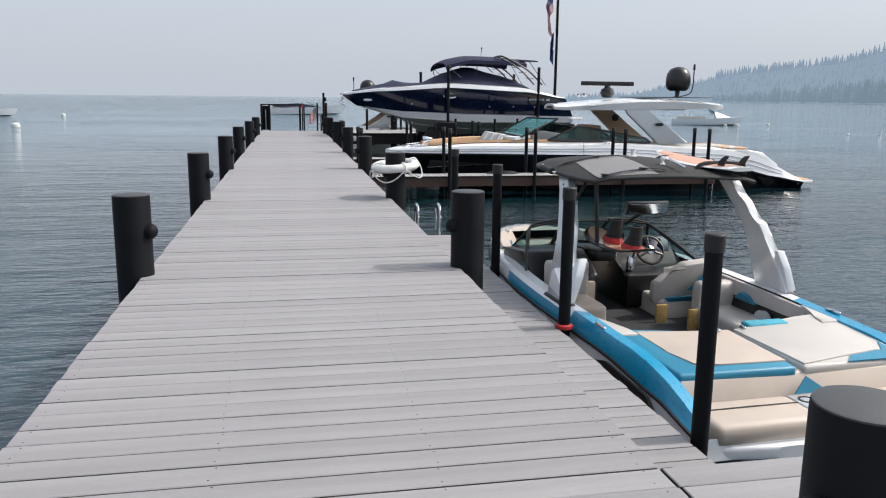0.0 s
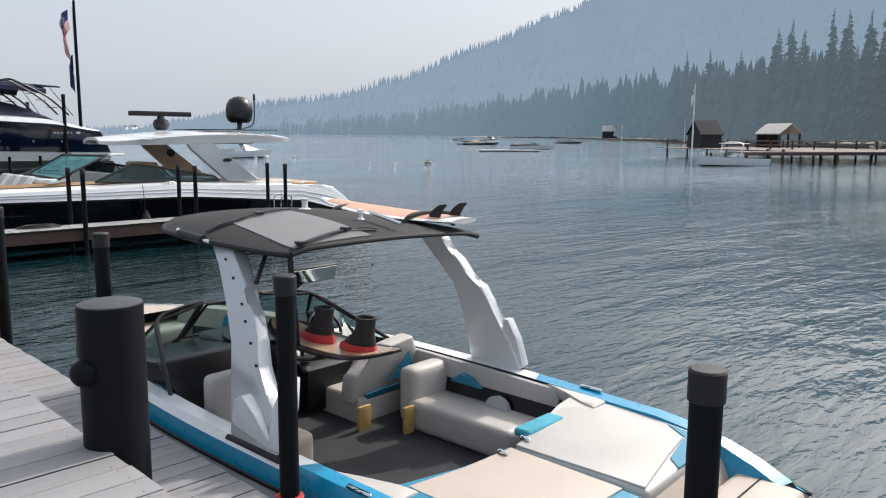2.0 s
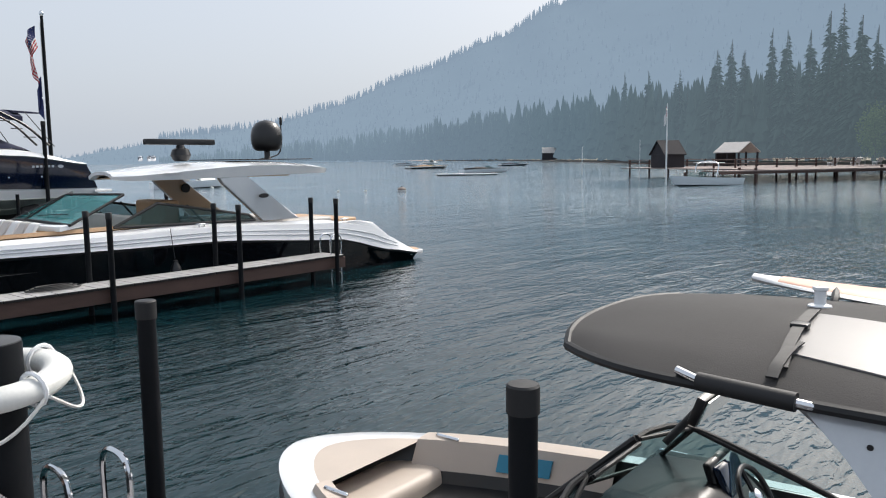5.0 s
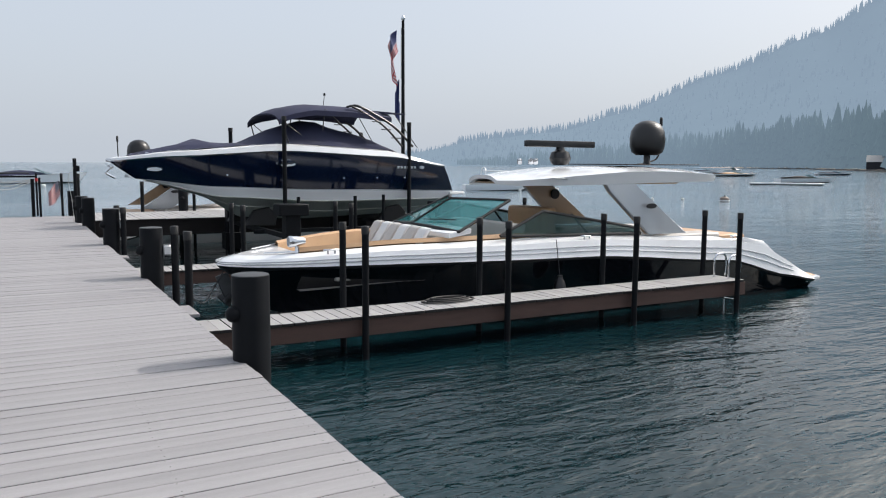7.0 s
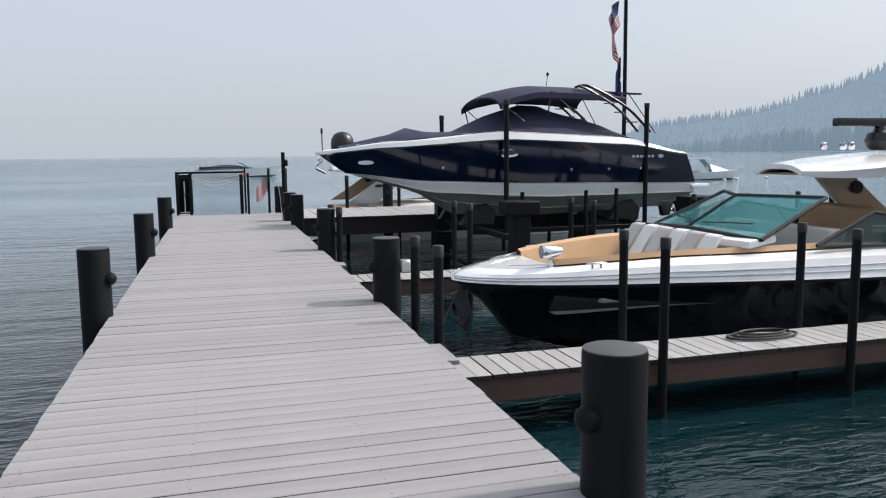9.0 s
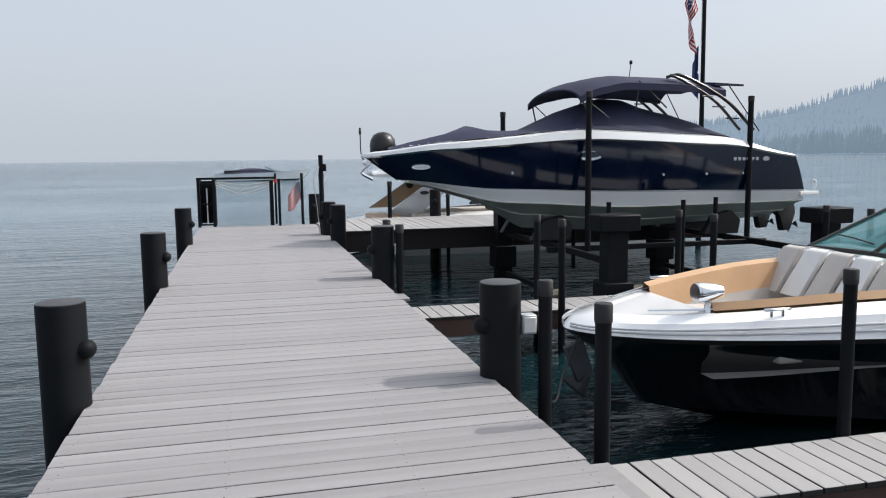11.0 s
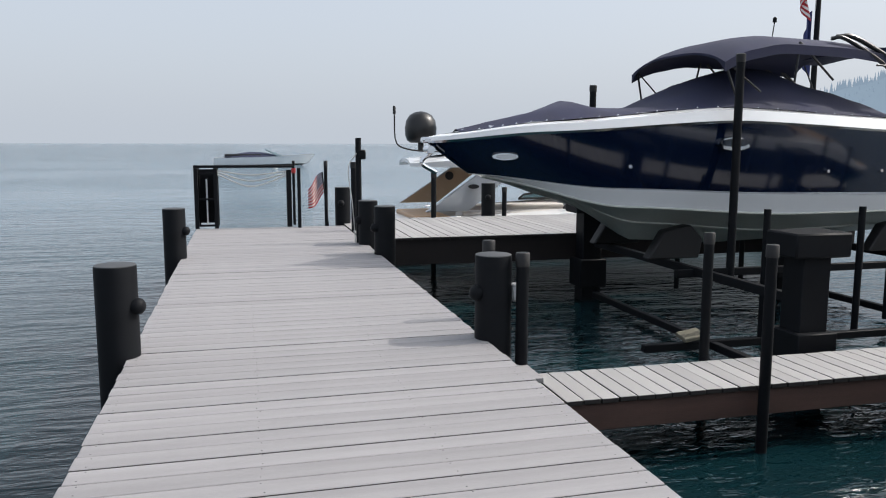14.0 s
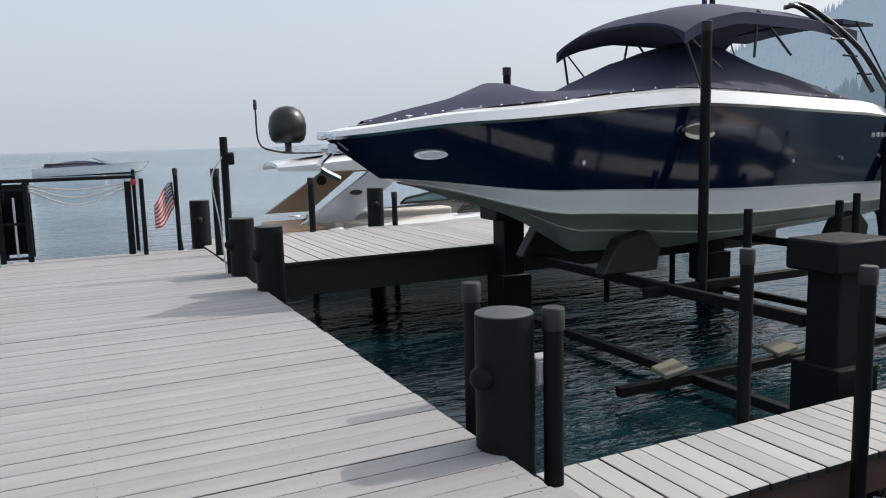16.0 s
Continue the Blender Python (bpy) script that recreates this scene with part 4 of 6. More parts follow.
# ---- wake boat at the side dock ----
def wake_boat():
    b = thing("wake_boat", "white and blue wakeboard boat with beige seats at the dock", "motor boat", pose(3.80, 4.12, WATER_Z, 0, 0, 92.5))
    kw = dict(s0=0.40, p=2.2, e=0.56, bs=0.93)
    keel = hrow(-.08, 6.3, 0, [(0, -.35), (.7, -.3), (1, .05)], **kw)
    chine = hrow(-.12, 6.75, 1.26, [(0, -.05), (.6, .02), (1, .22)], **kw)
    low = hrow(-.16, 6.9, 1.37, [(0, .17), (.2, .30), (.6, .34), (1, .38)], **kw)
    rub = hrow(-.14, 7.0, 1.31, [(0, .33), (.06, .43), (.2, .515), (.6, .525), (1, .52)], **kw)
    top = hrow(-.06, 7.04, 1.28, [(0, .36), (.05, .50), (.12, .58), (.35, .63), (.6, .65), (1, .66)], **kw)
    sheer = hrow(-.04, 7.0, 1.24, [(0, .41), (.05, .56), (.12, .645), (.35, .68), (.6, .69), (1, .67)], **kw)
    inner = hrow(.0, 6.74, 1.12, [(0, .40), (.05, .55), (.12, .635), (.35, .67), (.6, .69), (1, .69)], **kw)
    floor = hrow(.3, 6.35, .98, [(0, .10), (1, .16)], **kw)
    bm = BM()
    hull_skin(bm, keel, chine)
    hull_skin(bm, chine, low)
    transom(bm, [keel, chine, low])
    part("hull_bottom", bm, BLACKGEL, b, "dark reflective lower hull")
    bm = BM()
    hull_skin(bm, low, rub)
    transom(bm, [low, rub])
    part("white_band", bm, GELCOAT, b, "white lower side")
    cut = max(i for i, v in enumerate(top) if v.x < 4.3)
    for sg in (1, -1):
        bm = BM()
        hull_skin(bm, rub, top, 0, cut, (sg,))
        hull_skin(bm, top, sheer, 0, cut - 7, (sg,))
        hull_skin(bm, sheer, inner, 0, cut - 7, (sg,))
        bmesh.ops.remove_doubles(bm, verts=bm.verts, dist=.0008)
        part("blue_side", bm, BLUE, b, "metallic blue side and gunwale")
    bm = BM()
    hull_skin(bm, rub, top, cut - 1)
    hull_skin(bm, top, sheer, cut - 8)
    hull_skin(bm, sheer, inner, cut - 8)
    part("bow_side", bm, GELCOAT, b, "white bow and gunwale")
    aft = max(i for i, v in enumerate(inner) if v.x < 1.75)
    part("inner_liner", hull_skin(BM(), inner, floor, aft - 1), DARKPLASTIC, b, "dark cockpit liner")
    for sg in (1, -1):
        part("stern_liner", hull_skin(BM(), inner, floor, 0, aft, (sg,)), BLUE, b, "blue inner side beside the sun pads")
    part("cockpit_floor", across(BM(), floor), CARPET, b)
    bm = BM()
    for sg in (1, -1):
        tube(bm, [(v.x, sg * (v.y + .01), v.z) for v in rub[:-1]], .016, 6)
    part("rub_rail", bm, RUBBER, b)
    for sg in (1, -1):
        bm = plate(BM(), [(.15, sg * 1.30, .27), (1.5, sg * 1.335, .38), (1.1, sg * 1.312, .485), (.45, sg * 1.283, .43)], (0, sg * .03, .01))
        part("side_graphic", bm, RUBBER, b, "dark brown side graphic")
    # stern bench, cup panel, sun pads
    part("stern_sole", slab(BM(), [(-.14, -1.10), (.55, -1.12), (.55, 1.12), (-.14, 1.10), (-.22, .6), (-.22, -.6)], .16, .26, .03, 2), GELCOAT, b)
    for sg in (1, -1):
        bm = BM()
        y0, y1 = (.2, 1.08) if sg > 0 else (-1.08, -.2)
        cushion(bm, .02, .48, y0, y1, .25, .42, .07)
        seat = part("stern_cushion", bm, BEIGE, b, "beige rear-facing cushion")
        seat.location.x = -.18
        tube_pts = [(.30, y0 + .03, .422), (.30, (y0 + y1) / 2, .426), (.30, y1 - .03, .422)]
        part("seam", tube(BM(), tube_pts, .006, 6), RUBBER, seat)
    panel = part("cup_panel", box(BM(), .0, .5, -.19, .19, .24, .40, .015), SILVER, b, "grey centre panel")
    panel.location.x = -.18
    for k in range(7):
        part("slat", box(BM(), .04 + .032 * k, .060 + .032 * k, -.16, .16, .40, .408, .003), DARKPLASTIC, panel)
    for y in (.085, -.085):
        part("cup_holder", lathe(BM(), [(.062, .36), (.066, .404), (.05, .406), (.045, .37)], (.38, y, 0), 20), DARKPLASTIC, panel, "dark cup holder ring")
    riser = part("seat_riser", plate(BM(), [(.46, -1.06, .30), (.46, 1.06, .30), (.60, 1.04, .55), (.60, -1.04, .55)], (.12, 0, 0), .03, 2), BEIGE, b)
    riser.location.x = -.18
    bm = plate(BM(), [(.455, -.16, .42), (.455, .14, .42), (.50, .02, .54)], (-.012, 0, .004))
    part("riser_emblem", bm, BLUEVINYL, riser)
    for sg in (1, -1):
        front = [(1.62, sg * 1.08, .55), (1.42, sg * .95, .54), (1.36, sg * .5, .53), (1.36, sg * .03, .52)] if sg > 0 else [(1.62, sg * 1.10, .55), (1.50, sg * .8, .54), (1.41, sg * .35, .53), (1.36, sg * .03, .52)]
        pad = part("sun_pad", plate(BM(), [(.40, sg * .03, .50), (.42, sg * 1.05, .50), (1.0, sg * 1.10, .53)] + front, (0, 0, .09), .035, 3), BLUEVINYL if sg > 0 else LIGHTVINYL, b, "beige sun pad with a teal edge")
        if sg < 0:
            part("pad_corner", plate(BM(), [(.415, -.45, .588), (.415, -1.0, .588), (.78, -1.05, .602), (.60, -.93, .595), (.52, -.55, .592)], (0, 0, .010)), BLUEVINYL, pad, "teal corner")
        corner = [(.52, sg * .05, .586), (.54, sg * .62, .586), (.60, sg * .82, .588), (.9, sg * .90, .592)] if sg > 0 else [(.43, sg * .05, .584), (.54, sg * .56, .588), (.60, sg * .90, .590), (.85, sg * 1.02, .594)]
        part("pad_panel", plate(BM(), corner + [(1.3, sg * (.90 if sg > 0 else 1.05), .604)] + [(x - .012, y * .97, z + .07) for x, y, z in front[1:]], (0, 0, .022), .010, 2), LIGHTVINYL if sg < 0 else BEIGE, pad, "pale vinyl top")
        coam = part("pad_coaming", plate(BM(), [(1.30, sg * .92, .56), (1.44, sg * .96, .56), (1.64, sg * 1.04, .57), (2.0, sg * 1.13, .57), (2.0, sg * 1.19, .57), (1.3, sg * 1.14, .56)], (0, 0, .085), .03, 2), LIGHTVINYL, pad, "pale padded end beside the gunwale")
    part("pad_base", box(BM(), .42, 1.33, -1.08, 1.08, .2, .50, .01), DARKPLASTIC, b)
    for x, y in ((1.31, .16), (1.34, -.12)):
        part("pad_latch", box(BM(), x - .04, x + .04, y - .015, y + .015, .615, .64, .008), CHROME, b)
    # lounge seats: starboard bench, forward-facing backrest, helm seat, port seat
    part("side_bench", cushion(BM(), 1.85, 2.95, -1.08, -.62, .12, .38, .06), LIGHTVINYL, b)
    part("bench_wall", plate(BM(), [(1.7, -1.12, .50), (3.6, -1.12, .50), (3.6, -1.15, .675), (1.7, -1.15, .64)], (0, .08, 0), .02, 2), LIGHTVINYL, b)
    seat = part("bench_backrest", cushion(BM(), 2.88, 3.08, -1.12, -.64, .16, .64, .08), LIGHTVINYL, b, "pale vinyl backrest")
    bm = plate(BM(), [(2.44, -1.10, .49), (2.80, -1.10, .49), (2.68, -1.10, .58), (2.56, -1.10, .56)], (0, .10, 0), .01)
    part("bench_accent", bm, BLUEVINYL, b)
    part("speaker", decal_oval(BM(), (2.25, -1.02, .36), .24, .24, (0, 1, .1), (0, 0, 1), .05), SILVER, b, "round speaker grille")
    helm = part("helm_seat", plate(BM(), [(2.95, -.95, .42), (2.95, -.25, .42), (2.88, -.22, .70), (2.85, -.42, .80), (2.83, -.55, .93), (2.82, -.90, .97), (2.86, -1.0, .80)], (.17, 0, .0), .06, 3), LIGHTVINYL, b, "pale helm seat with high back")
    part("accent", plate(BM(), [(2.815, -.88, .62), (2.815, -.58, .62), (2.80, -.80, .84)], (-.012, 0, 0)), BLUEVINYL, helm)
    part("accent_low", plate(BM(), [(2.93, -.90, .46), (2.93, -.40, .46), (2.91, -.35, .53), (2.90, -.85, .54)], (-.03, 0, 0), .01), BLUEVINYL, helm)
    part("seat_base", cushion(BM(), 2.9, 3.45, -.92, -.30, .16, .50, .05), LIGHTVINYL, helm)
    helm.location = (.40, -.10, -.14)
    part("port_seat", cushion(BM(), 2.7, 3.25, .55, .98, .16, .50, .06), BEIGE, b, "small beige port seat")
    part("port_backrest", cushion(BM(), 3.30, 3.46, .5, 1.0, .3, .86, .06), LIGHTVINYL, b)
    # consoles and dash
    con = part("helm_console", plate(BM(), [(3.75, -1.06, .15), (4.9, -1.06, .15), (4.75, -1.04, .80), (4.25, -1.04, .82), (4.0, -1.05, .60), (3.75, -1.06, .55)], (0, .86, 0), .04, 2), DARKPLASTIC, b, "black helm console")
    part("gauge_screen", plate(BM(), [(4.16, -.98, .74), (4.16, -.66, .74), (4.24, -.66, .90), (4.24, -.98, .90)], (.05, 0, 0), .01), SCREEN, con, "navigation screen")
    part("screen_bezel", plate(BM(), [(4.22, -1.0, .72), (4.22, -.64, .72), (4.29, -.64, .92), (4.29, -1.0, .92)], (.05, 0, 0), .012), DARKPLASTIC, con)
    bm = BM()
    rim = ring_at((4.02, -.62, .80), (-.85, 0, .5), .18, 28)
    tube(bm, rim + rim[:1], .016, 8)
    for k in (2, 11, 20):
        rod(bm, (4.02, -.62, .80), rim[k], .014, seg=6)
    wheel = part("steering_wheel", bm, DARKPLASTIC, con, "black steering wheel")
    part("hub", skin_rings(BM(), [ring_at(Vector((4.02, -.62, .80)) + Vector((-.85, 0, .5)) * o, (-.85, 0, .5), q, 16) for o, q in ((-.02, .05), (.02, .055), (.035, .03))]), CHROME, wheel, "bright wheel hub")
    bm = BM()
    lathe(bm, [(.05, .60), (.05, .72), (.03, .76)], (3.9, -.30, 0), 14)
    rod(bm, (3.9, -.32, .7), (3.8, -.32, .86), .02)
    part("throttle", bm, CHROME, con)
    pc = part("port_console", plate(BM(), [(3.6, .25, .15), (4.8, .25, .15), (4.7, .25, .78), (4.0, .25, .86), (3.6, .25, .62)], (0, .82, 0), .05, 2), DARKPLASTIC, b, "black glove console")
    part("console_box", box(BM(), 3.55, 3.75, .30, .62, .3, .55, .03, 2), BEIGE, pc)
    part("stereo_face", plate(BM(), [(3.585, .36, .44), (3.585, .62, .44), (3.60, .62, .54), (3.60, .36, .54)], (-.02, 0, 0), .006), SILVER, pc)
    part("dash_pad", slab(BM(), [(4.1, -.22), (4.7, -.25), (4.7, .3), (4.15, .35), (3.9, .15), (3.9, -.1)], .70, .84, .04, 2), DARKPLASTIC, b)
    tray = part("dash_tray", slab(BM(), [(3.85 + .32 * (1 + math.cos(a)), .02 + .30 * math.sin(a)) for a in [2 * math.pi * k / 24 for k in range(24)]], .84, .87, .008), DARKPLASTIC, b, "rounded black tray on the dash")
    # wakeboard with boots lying in the tower rack, tips turned up
    def board_rings(z0, z1, f=1.0):
        out = []
        for k in range(21):
            q = k / 20 * 2 - 1
            w = .215 * max(.03, 1 - abs(q) ** 3.2) ** .5 * f
            lift = 1.175 + .085 * abs(q) ** 2.4
            out.append([Vector((2.47 + .64 * q, .58 + w * y, lift + z)) for y, z in ((-1, z0), (-.5, z0), (.5, z0), (1, z0), (1, z1), (.5, z1), (-.5, z1), (-1, z1))])
        return out
    wb = part("wakeboard", skin_rings(BM(), board_rings(0, .018)), DARKPLASTIC, b, "black-bottomed wakeboard with boots held in the tower rack")
    part("board_deck", skin_rings(BM(), board_rings(.0185, .022, .72)), TANGEL, wb, "tan printed deck")
    for x in (2.20, 2.62):
        def shell(rows):
            return skin_rings(BM(), [[Vector((x + o + a * math.cos(e), .58 + w * math.sin(e), z - .06)) for e in [2 * math.pi * k / 16 for k in range(16)]] for o, a, w, z in rows])
        boot = part("boot", shell([(0, .165, .072, 1.258), (0, .17, .076, 1.275), (-.005, .16, .075, 1.30), (-.02, .14, .072, 1.318)]), RED, wb, "red sole and toe of a wakeboard boot")
        part("boot_cuff", shell([(-.015, .145, .070, 1.31), (-.04, .105, .066, 1.355), (-.065, .078, .058, 1.40), (-.075, .074, .056, 1.45), (-.08, .08, .060, 1.50), (-.08, .065, .046, 1.502), (-.075, .058, .04, 1.46)]), BLACKCLOTH, boot, "black padded boot cuff")
        part("boot_strap", shell([(-.036, .118, .071, 1.34), (-.045, .108, .068, 1.366)]), RUBBER, boot)
    for x in (2.36, 2.86):
        part("rack_fork", tube(BM(), smooth_path([(x, 1.0, 1.21), (x, .80, 1.165), (x, .38, 1.16), (x, .34, 1.24)], 12), .016, 8), DARKPLASTIC, b, "black rack fork under the board")
    part("yellow_towel", box(BM(), 3.16, 3.20, -.42, -.28, .12, .34, .018, 2), YELLOW, b, "orange and yellow printed towel")
    part("teal_towel", cushion(BM(), 1.36, 1.50, -.62, -.20, .58, .64, .03), TEAL, b)
    part("striped_towel", box(BM(), 2.84, 2.88, -.62, -.50, .12, .36, .018, 2), YELLOW, b)
    # bow seating
    for sg in (1, -1):
        ys = [v for v in inner if 4.95 < v.x < 6.3]
        bm = BM()
        rings = [[Vector((v.x, sg * (v.y + .08), .69)), Vector((v.x, sg * (v.y + .05), .725)), Vector((v.x, sg * (v.y - .07), .71)), Vector((v.x, sg * max(.05, v.y - .16), .52)), Vector((v.x, sg * max(.04, v.y - .19), .44)), Vector((v.x, sg * max(.03, v.y - .44), .42)), Vector((v.x, sg * max(.02, v.y - .46), .16))] for v in ys]
        skin_rings(bm, [r[:4] for r in rings], caps=False, closed=False)
        part("bow_bolster", bm, BEIGE, b, "beige bow backrest")
        part("bow_locker_side", skin_rings(BM(), [r[3:5] for r in rings], caps=False, closed=False), DARKPLASTIC, b, "black inner side of the bow")
        part("bow_seat", skin_rings(BM(), [r[4:] for r in rings], caps=False, closed=False), BEIGE if sg > 0 else DARKPLASTIC, b, "bow cushion")
        bm = BM()
        rings = [[Vector((v.x, sg * (v.y - .105), .66)), Vector((v.x, sg * (v.y - .15), .56)), Vector((v.x, sg * (v.y - .165), .555)), Vector((v.x, sg * (v.y - .12), .665))] for v in ys[2:5]]
        skin_rings(bm, rings)
        part("bow_stripe", bm, BLUEVINYL, b)
    part("bow_pad", cushion(BM(), 6.05, 6.5, -.45, .45, .3, .55, .07), BEIGE, b)
    part("bow_deck", across(BM(), inner, max(i for i, v in enumerate(inner) if v.x < 6.3)), BEIGE, b)
    part("bow_locker", box(BM(), 4.85, 4.95, .2, .95, .2, .6, .02), DARKPLASTIC, b)
    # windshield: wrap-around panes, open centre
    def pane(pts, name="windshield_pane"):
        pts = [Vector(p) for p in pts]
        n = (pts[1] - pts[0]).cross(pts[2] - pts[0]).normalized()
        p = part(name, plate(BM(), pts, n * .006), GLASS, b, smooth=False)
        p.visible_shadow = False
        bm = BM()
        for u, v in zip(pts, pts[1:] + pts[:1]):
            rod(bm, u, v, .013, seg=8)
        part("frame", bm, RUBBER, p)
    for sg in (1, -1):
        pane([(5.0, sg * .30, .72), (4.78, sg * .98, .70), (4.46, sg * .80, 1.055), (4.575, sg * .32, 1.11)])
        pane([(4.78, sg * .98, .70), (3.67, sg * 1.13, .67), (4.45, sg * .81, 1.05)], "side_pane")
    for sg in (1, -1):
        part("windshield_rail", tube(BM(), smooth_path([(3.66, sg * 1.13, .67), (4.05, sg * .985, .87), (4.46, sg * .80, 1.06), (4.575, sg * .52, 1.105), (4.59, sg * .31, 1.115)], 24), .018, 8), RUBBER, b, "curved black windshield rail")
        part("windshield_post", tube(BM(), smooth_path([(4.59, sg * .31, 1.115), (4.80, sg * .30, .92), (5.0, sg * .30, .73)], 8), .024, 8), RUBBER, b)
    pane([(5.0, -.28, .72), (5.0, .28, .72), (4.56, .28, 1.10), (4.56, -.28, 1.10)], "centre_pane")
    # tower legs
    for sg, y0, lean, out in ((-1, 1.30, .28, [(2.72, .67), (2.712, .94), (2.706, 1.21), (2.76, 1.36), (2.83, 1.50), (2.99, 1.675), (3.14, 1.83), (2.88, 1.84), (2.785, 1.745), (2.775, 1.66), (2.70, 1.625), (2.665, 1.59), (2.60, 1.50), (2.555, 1.405), (2.455, 1.375), (2.40, 1.24), (2.34, 1.05), (2.26, .93), (2.18, .67)]),
                              (1, 1.25, .36, [(2.70, .67), (2.81, .91), (2.94, 1.22), (3.145, 1.45), (3.335, 1.684), (3.56, 1.825), (3.27, 1.83), (3.11, 1.69), (2.965, 1.572), (2.985, 1.535), (2.89, 1.47), (2.80, 1.41), (2.69, 1.268), (2.60, 1.10), (2.45, .98), (2.30, .86), (2.20, .67)])):
        def ly(z, o=0.0):
            return sg * (y0 - (z - .66) * lean + o)
        lg = part("tower_leg", plate(BM(), [(x, ly(z), z) for x, z in out], (0, -sg * .10, 0), .018, 2), SILVER if sg > 0 else GELCOAT, b, "silver cast tower leg")
        part("leg_hinge", plate(BM(), [(x, ly(z, .012), z) for x, z in ((2.16, .70), (2.30, .70), (2.345, .93), (2.305, 1.11), (2.25, 1.115), (2.19, .95))], (0, -sg * .09, 0), .018, 2), GELCOAT, lg, "white folding lever")
        mids = ((2.62, 1.12), (2.74, 1.24), (2.86, 1.36), (2.95, 1.46), (3.13, 1.61), (3.28, 1.72)) if sg > 0 else ((2.52, 1.2), (2.63, 1.42), (2.76, 1.58))
        for x, z in mids:
            part("leg_bolt", decal_oval(BM(), (x, ly(z, -.004), z), .022, .022, (0, sg, .3), (0, 0, 1), .012, 8), RUBBER, lg)
        part("leg_foot", plate(BM(), [(x, ly(z, .016), z) for x, z in ((2.15, .645), (2.74, .645), (2.73, .68), (2.17, .68))], (0, -sg * .11, 0), .010), RUBBER, lg, "dark rubber gasket under the leg")
    fair = part("leg_fairing", plate(BM(), [(2.15, 1.13, .14), (2.70, 1.13, .14), (2.74, 1.12, .66), (2.74, 1.10, .90), (2.60, 1.12, .96), (2.45, 1.14, .88), (2.22, 1.14, .68)], (0, .10, 0), .03, 2), GELCOAT, b, "white moulded tower foot")
    part("fairing_pocket", plate(BM(), [(2.35, 1.125, .42), (2.62, 1.125, .40), (2.66, 1.125, .56), (2.34, 1.125, .56)], (0, -.006, 0)), SILVER, fair)
    pod = part("padded_bar", rod(BM(), (3.50, .915, 1.845), (3.84, .905, 1.86), .034, seg=16), RUBBER, b, "black padded bar under the canopy edge")
    part("pod_bracket", rod(BM(), (3.40, .86, 1.82), (3.52, .915, 1.845), .016), CHROME, pod)
    part("pod_bracket", rod(BM(), (3.82, .905, 1.86), (3.93, .87, 1.88), .016), CHROME, pod)
    # canopy: cambered fabric on a bent hoop
    def canopy_point(u, v, dz=0.0):
        t = (u + 1) / 2
        aft = 2.505 + .125 * v - .05 * (1 - v * v)
        fore = 4.60 - .13 * abs(v) ** 3 + .03 * v
        x = aft + (fore - aft) * t
        half = .865 + .05 * math.sin(math.pi * t) - .17 * max(0, (t - .70) / .30) ** 2.4 - .05 * max(0, (.10 - t) / .10) ** 2
        y = -.035 + half * v
        crown = .035 + .090 * math.sin(math.pi * min(1, t * 1.02)) ** .8
        z = 1.852 + .035 * t + crown * (1 - abs(v) ** 1.9) - .022 * max(0, abs(v) - .86) / .14
        return Vector((x, y, z + dz))
    bm = BM()
    rings = []
    for i in range(19):
        u = i / 18 * 2 - 1
        ring = [canopy_point(u, j / 14 * 2 - 1) for j in range(15)]
        ring += [p - Vector((0, 0, .022)) for p in ring[::-1]]
        rings.append(ring)
    skin_rings(bm, rings)
    can = part("canopy", bm, BLACKCLOTH, b, "dark canvas canopy")
    def on_panel(i, j):
        a, c = i / 10, j / 6
        u = -.955 + 1.02 * a + (.05 - .10 * c) * a
        return canopy_point(u, (.22 - .10 * a) + (.70 - .12 * a) * c, .006)
    grid = [[on_panel(i, j) for j in range(7)] for i in range(11)]
    skin_rings(bm := BM(), [r + [p - Vector((0, 0, .006)) for p in r[::-1]] for r in grid])
    part("sun_panel", bm, GREYCLOTH, can, "pale grey panel")
    def ribbon(a, c, width=.045, lift=.012):
        pts = [canopy_point(a[0] + (c[0] - a[0]) * k / 10, a[1] + (c[1] - a[1]) * k / 10, lift + .010 * math.sin(math.pi * k / 10)) for k in range(11)]
        side = (pts[-1] - pts[0]).normalized().cross(Vector((0, 0, 1))) * width / 2
        return skin_rings(BM(), [[p - side, p + side, p + side + Vector((0, 0, .006)), p - side + Vector((0, 0, .006))] for p in pts])
    for a, c in (((-.80, .30), (-.97, .90)), ((-.80, .32), (-.86, .06)), ((.09, .10), (.02, .86)), ((.02, .60), (.04, .93))):
        part("webbing_strap", ribbon(a, c), RUBBER, can)
    for u, v in ((-.80, .31), (.06, .42), (-.95, .86)):
        q = canopy_point(u, v, .012)
        part("buckle", box(BM(), q.x - .035, q.x + .035, q.y - .03, q.y + .03, q.z, q.z + .022, .008, 2), DARKPLASTIC, can, "black strap buckle")
    bm = BM()
    tube(bm, [canopy_point(-1, 1 - j / 7, -.015) for j in range(15)], .016, 8)
    for sg in (1, -1):
        tube(bm, [canopy_point(-1 + k / 9, sg, -.015) for k in range(19)], .022, 8)
    tube(bm, [canopy_point(1, 1 - j / 7, -.015) for j in range(15)], .022, 8)
    part("canopy_hoop", bm, RUBBER, can)
    part("canopy_strut", rod(BM(), (2.665, .77, 1.84), (2.64, .74, 1.20), .02), RUBBER, can)
    part("canopy_strut", rod(BM(), (3.02, .66, 1.88), (2.90, .88, 1.60), .016), RUBBER, can)
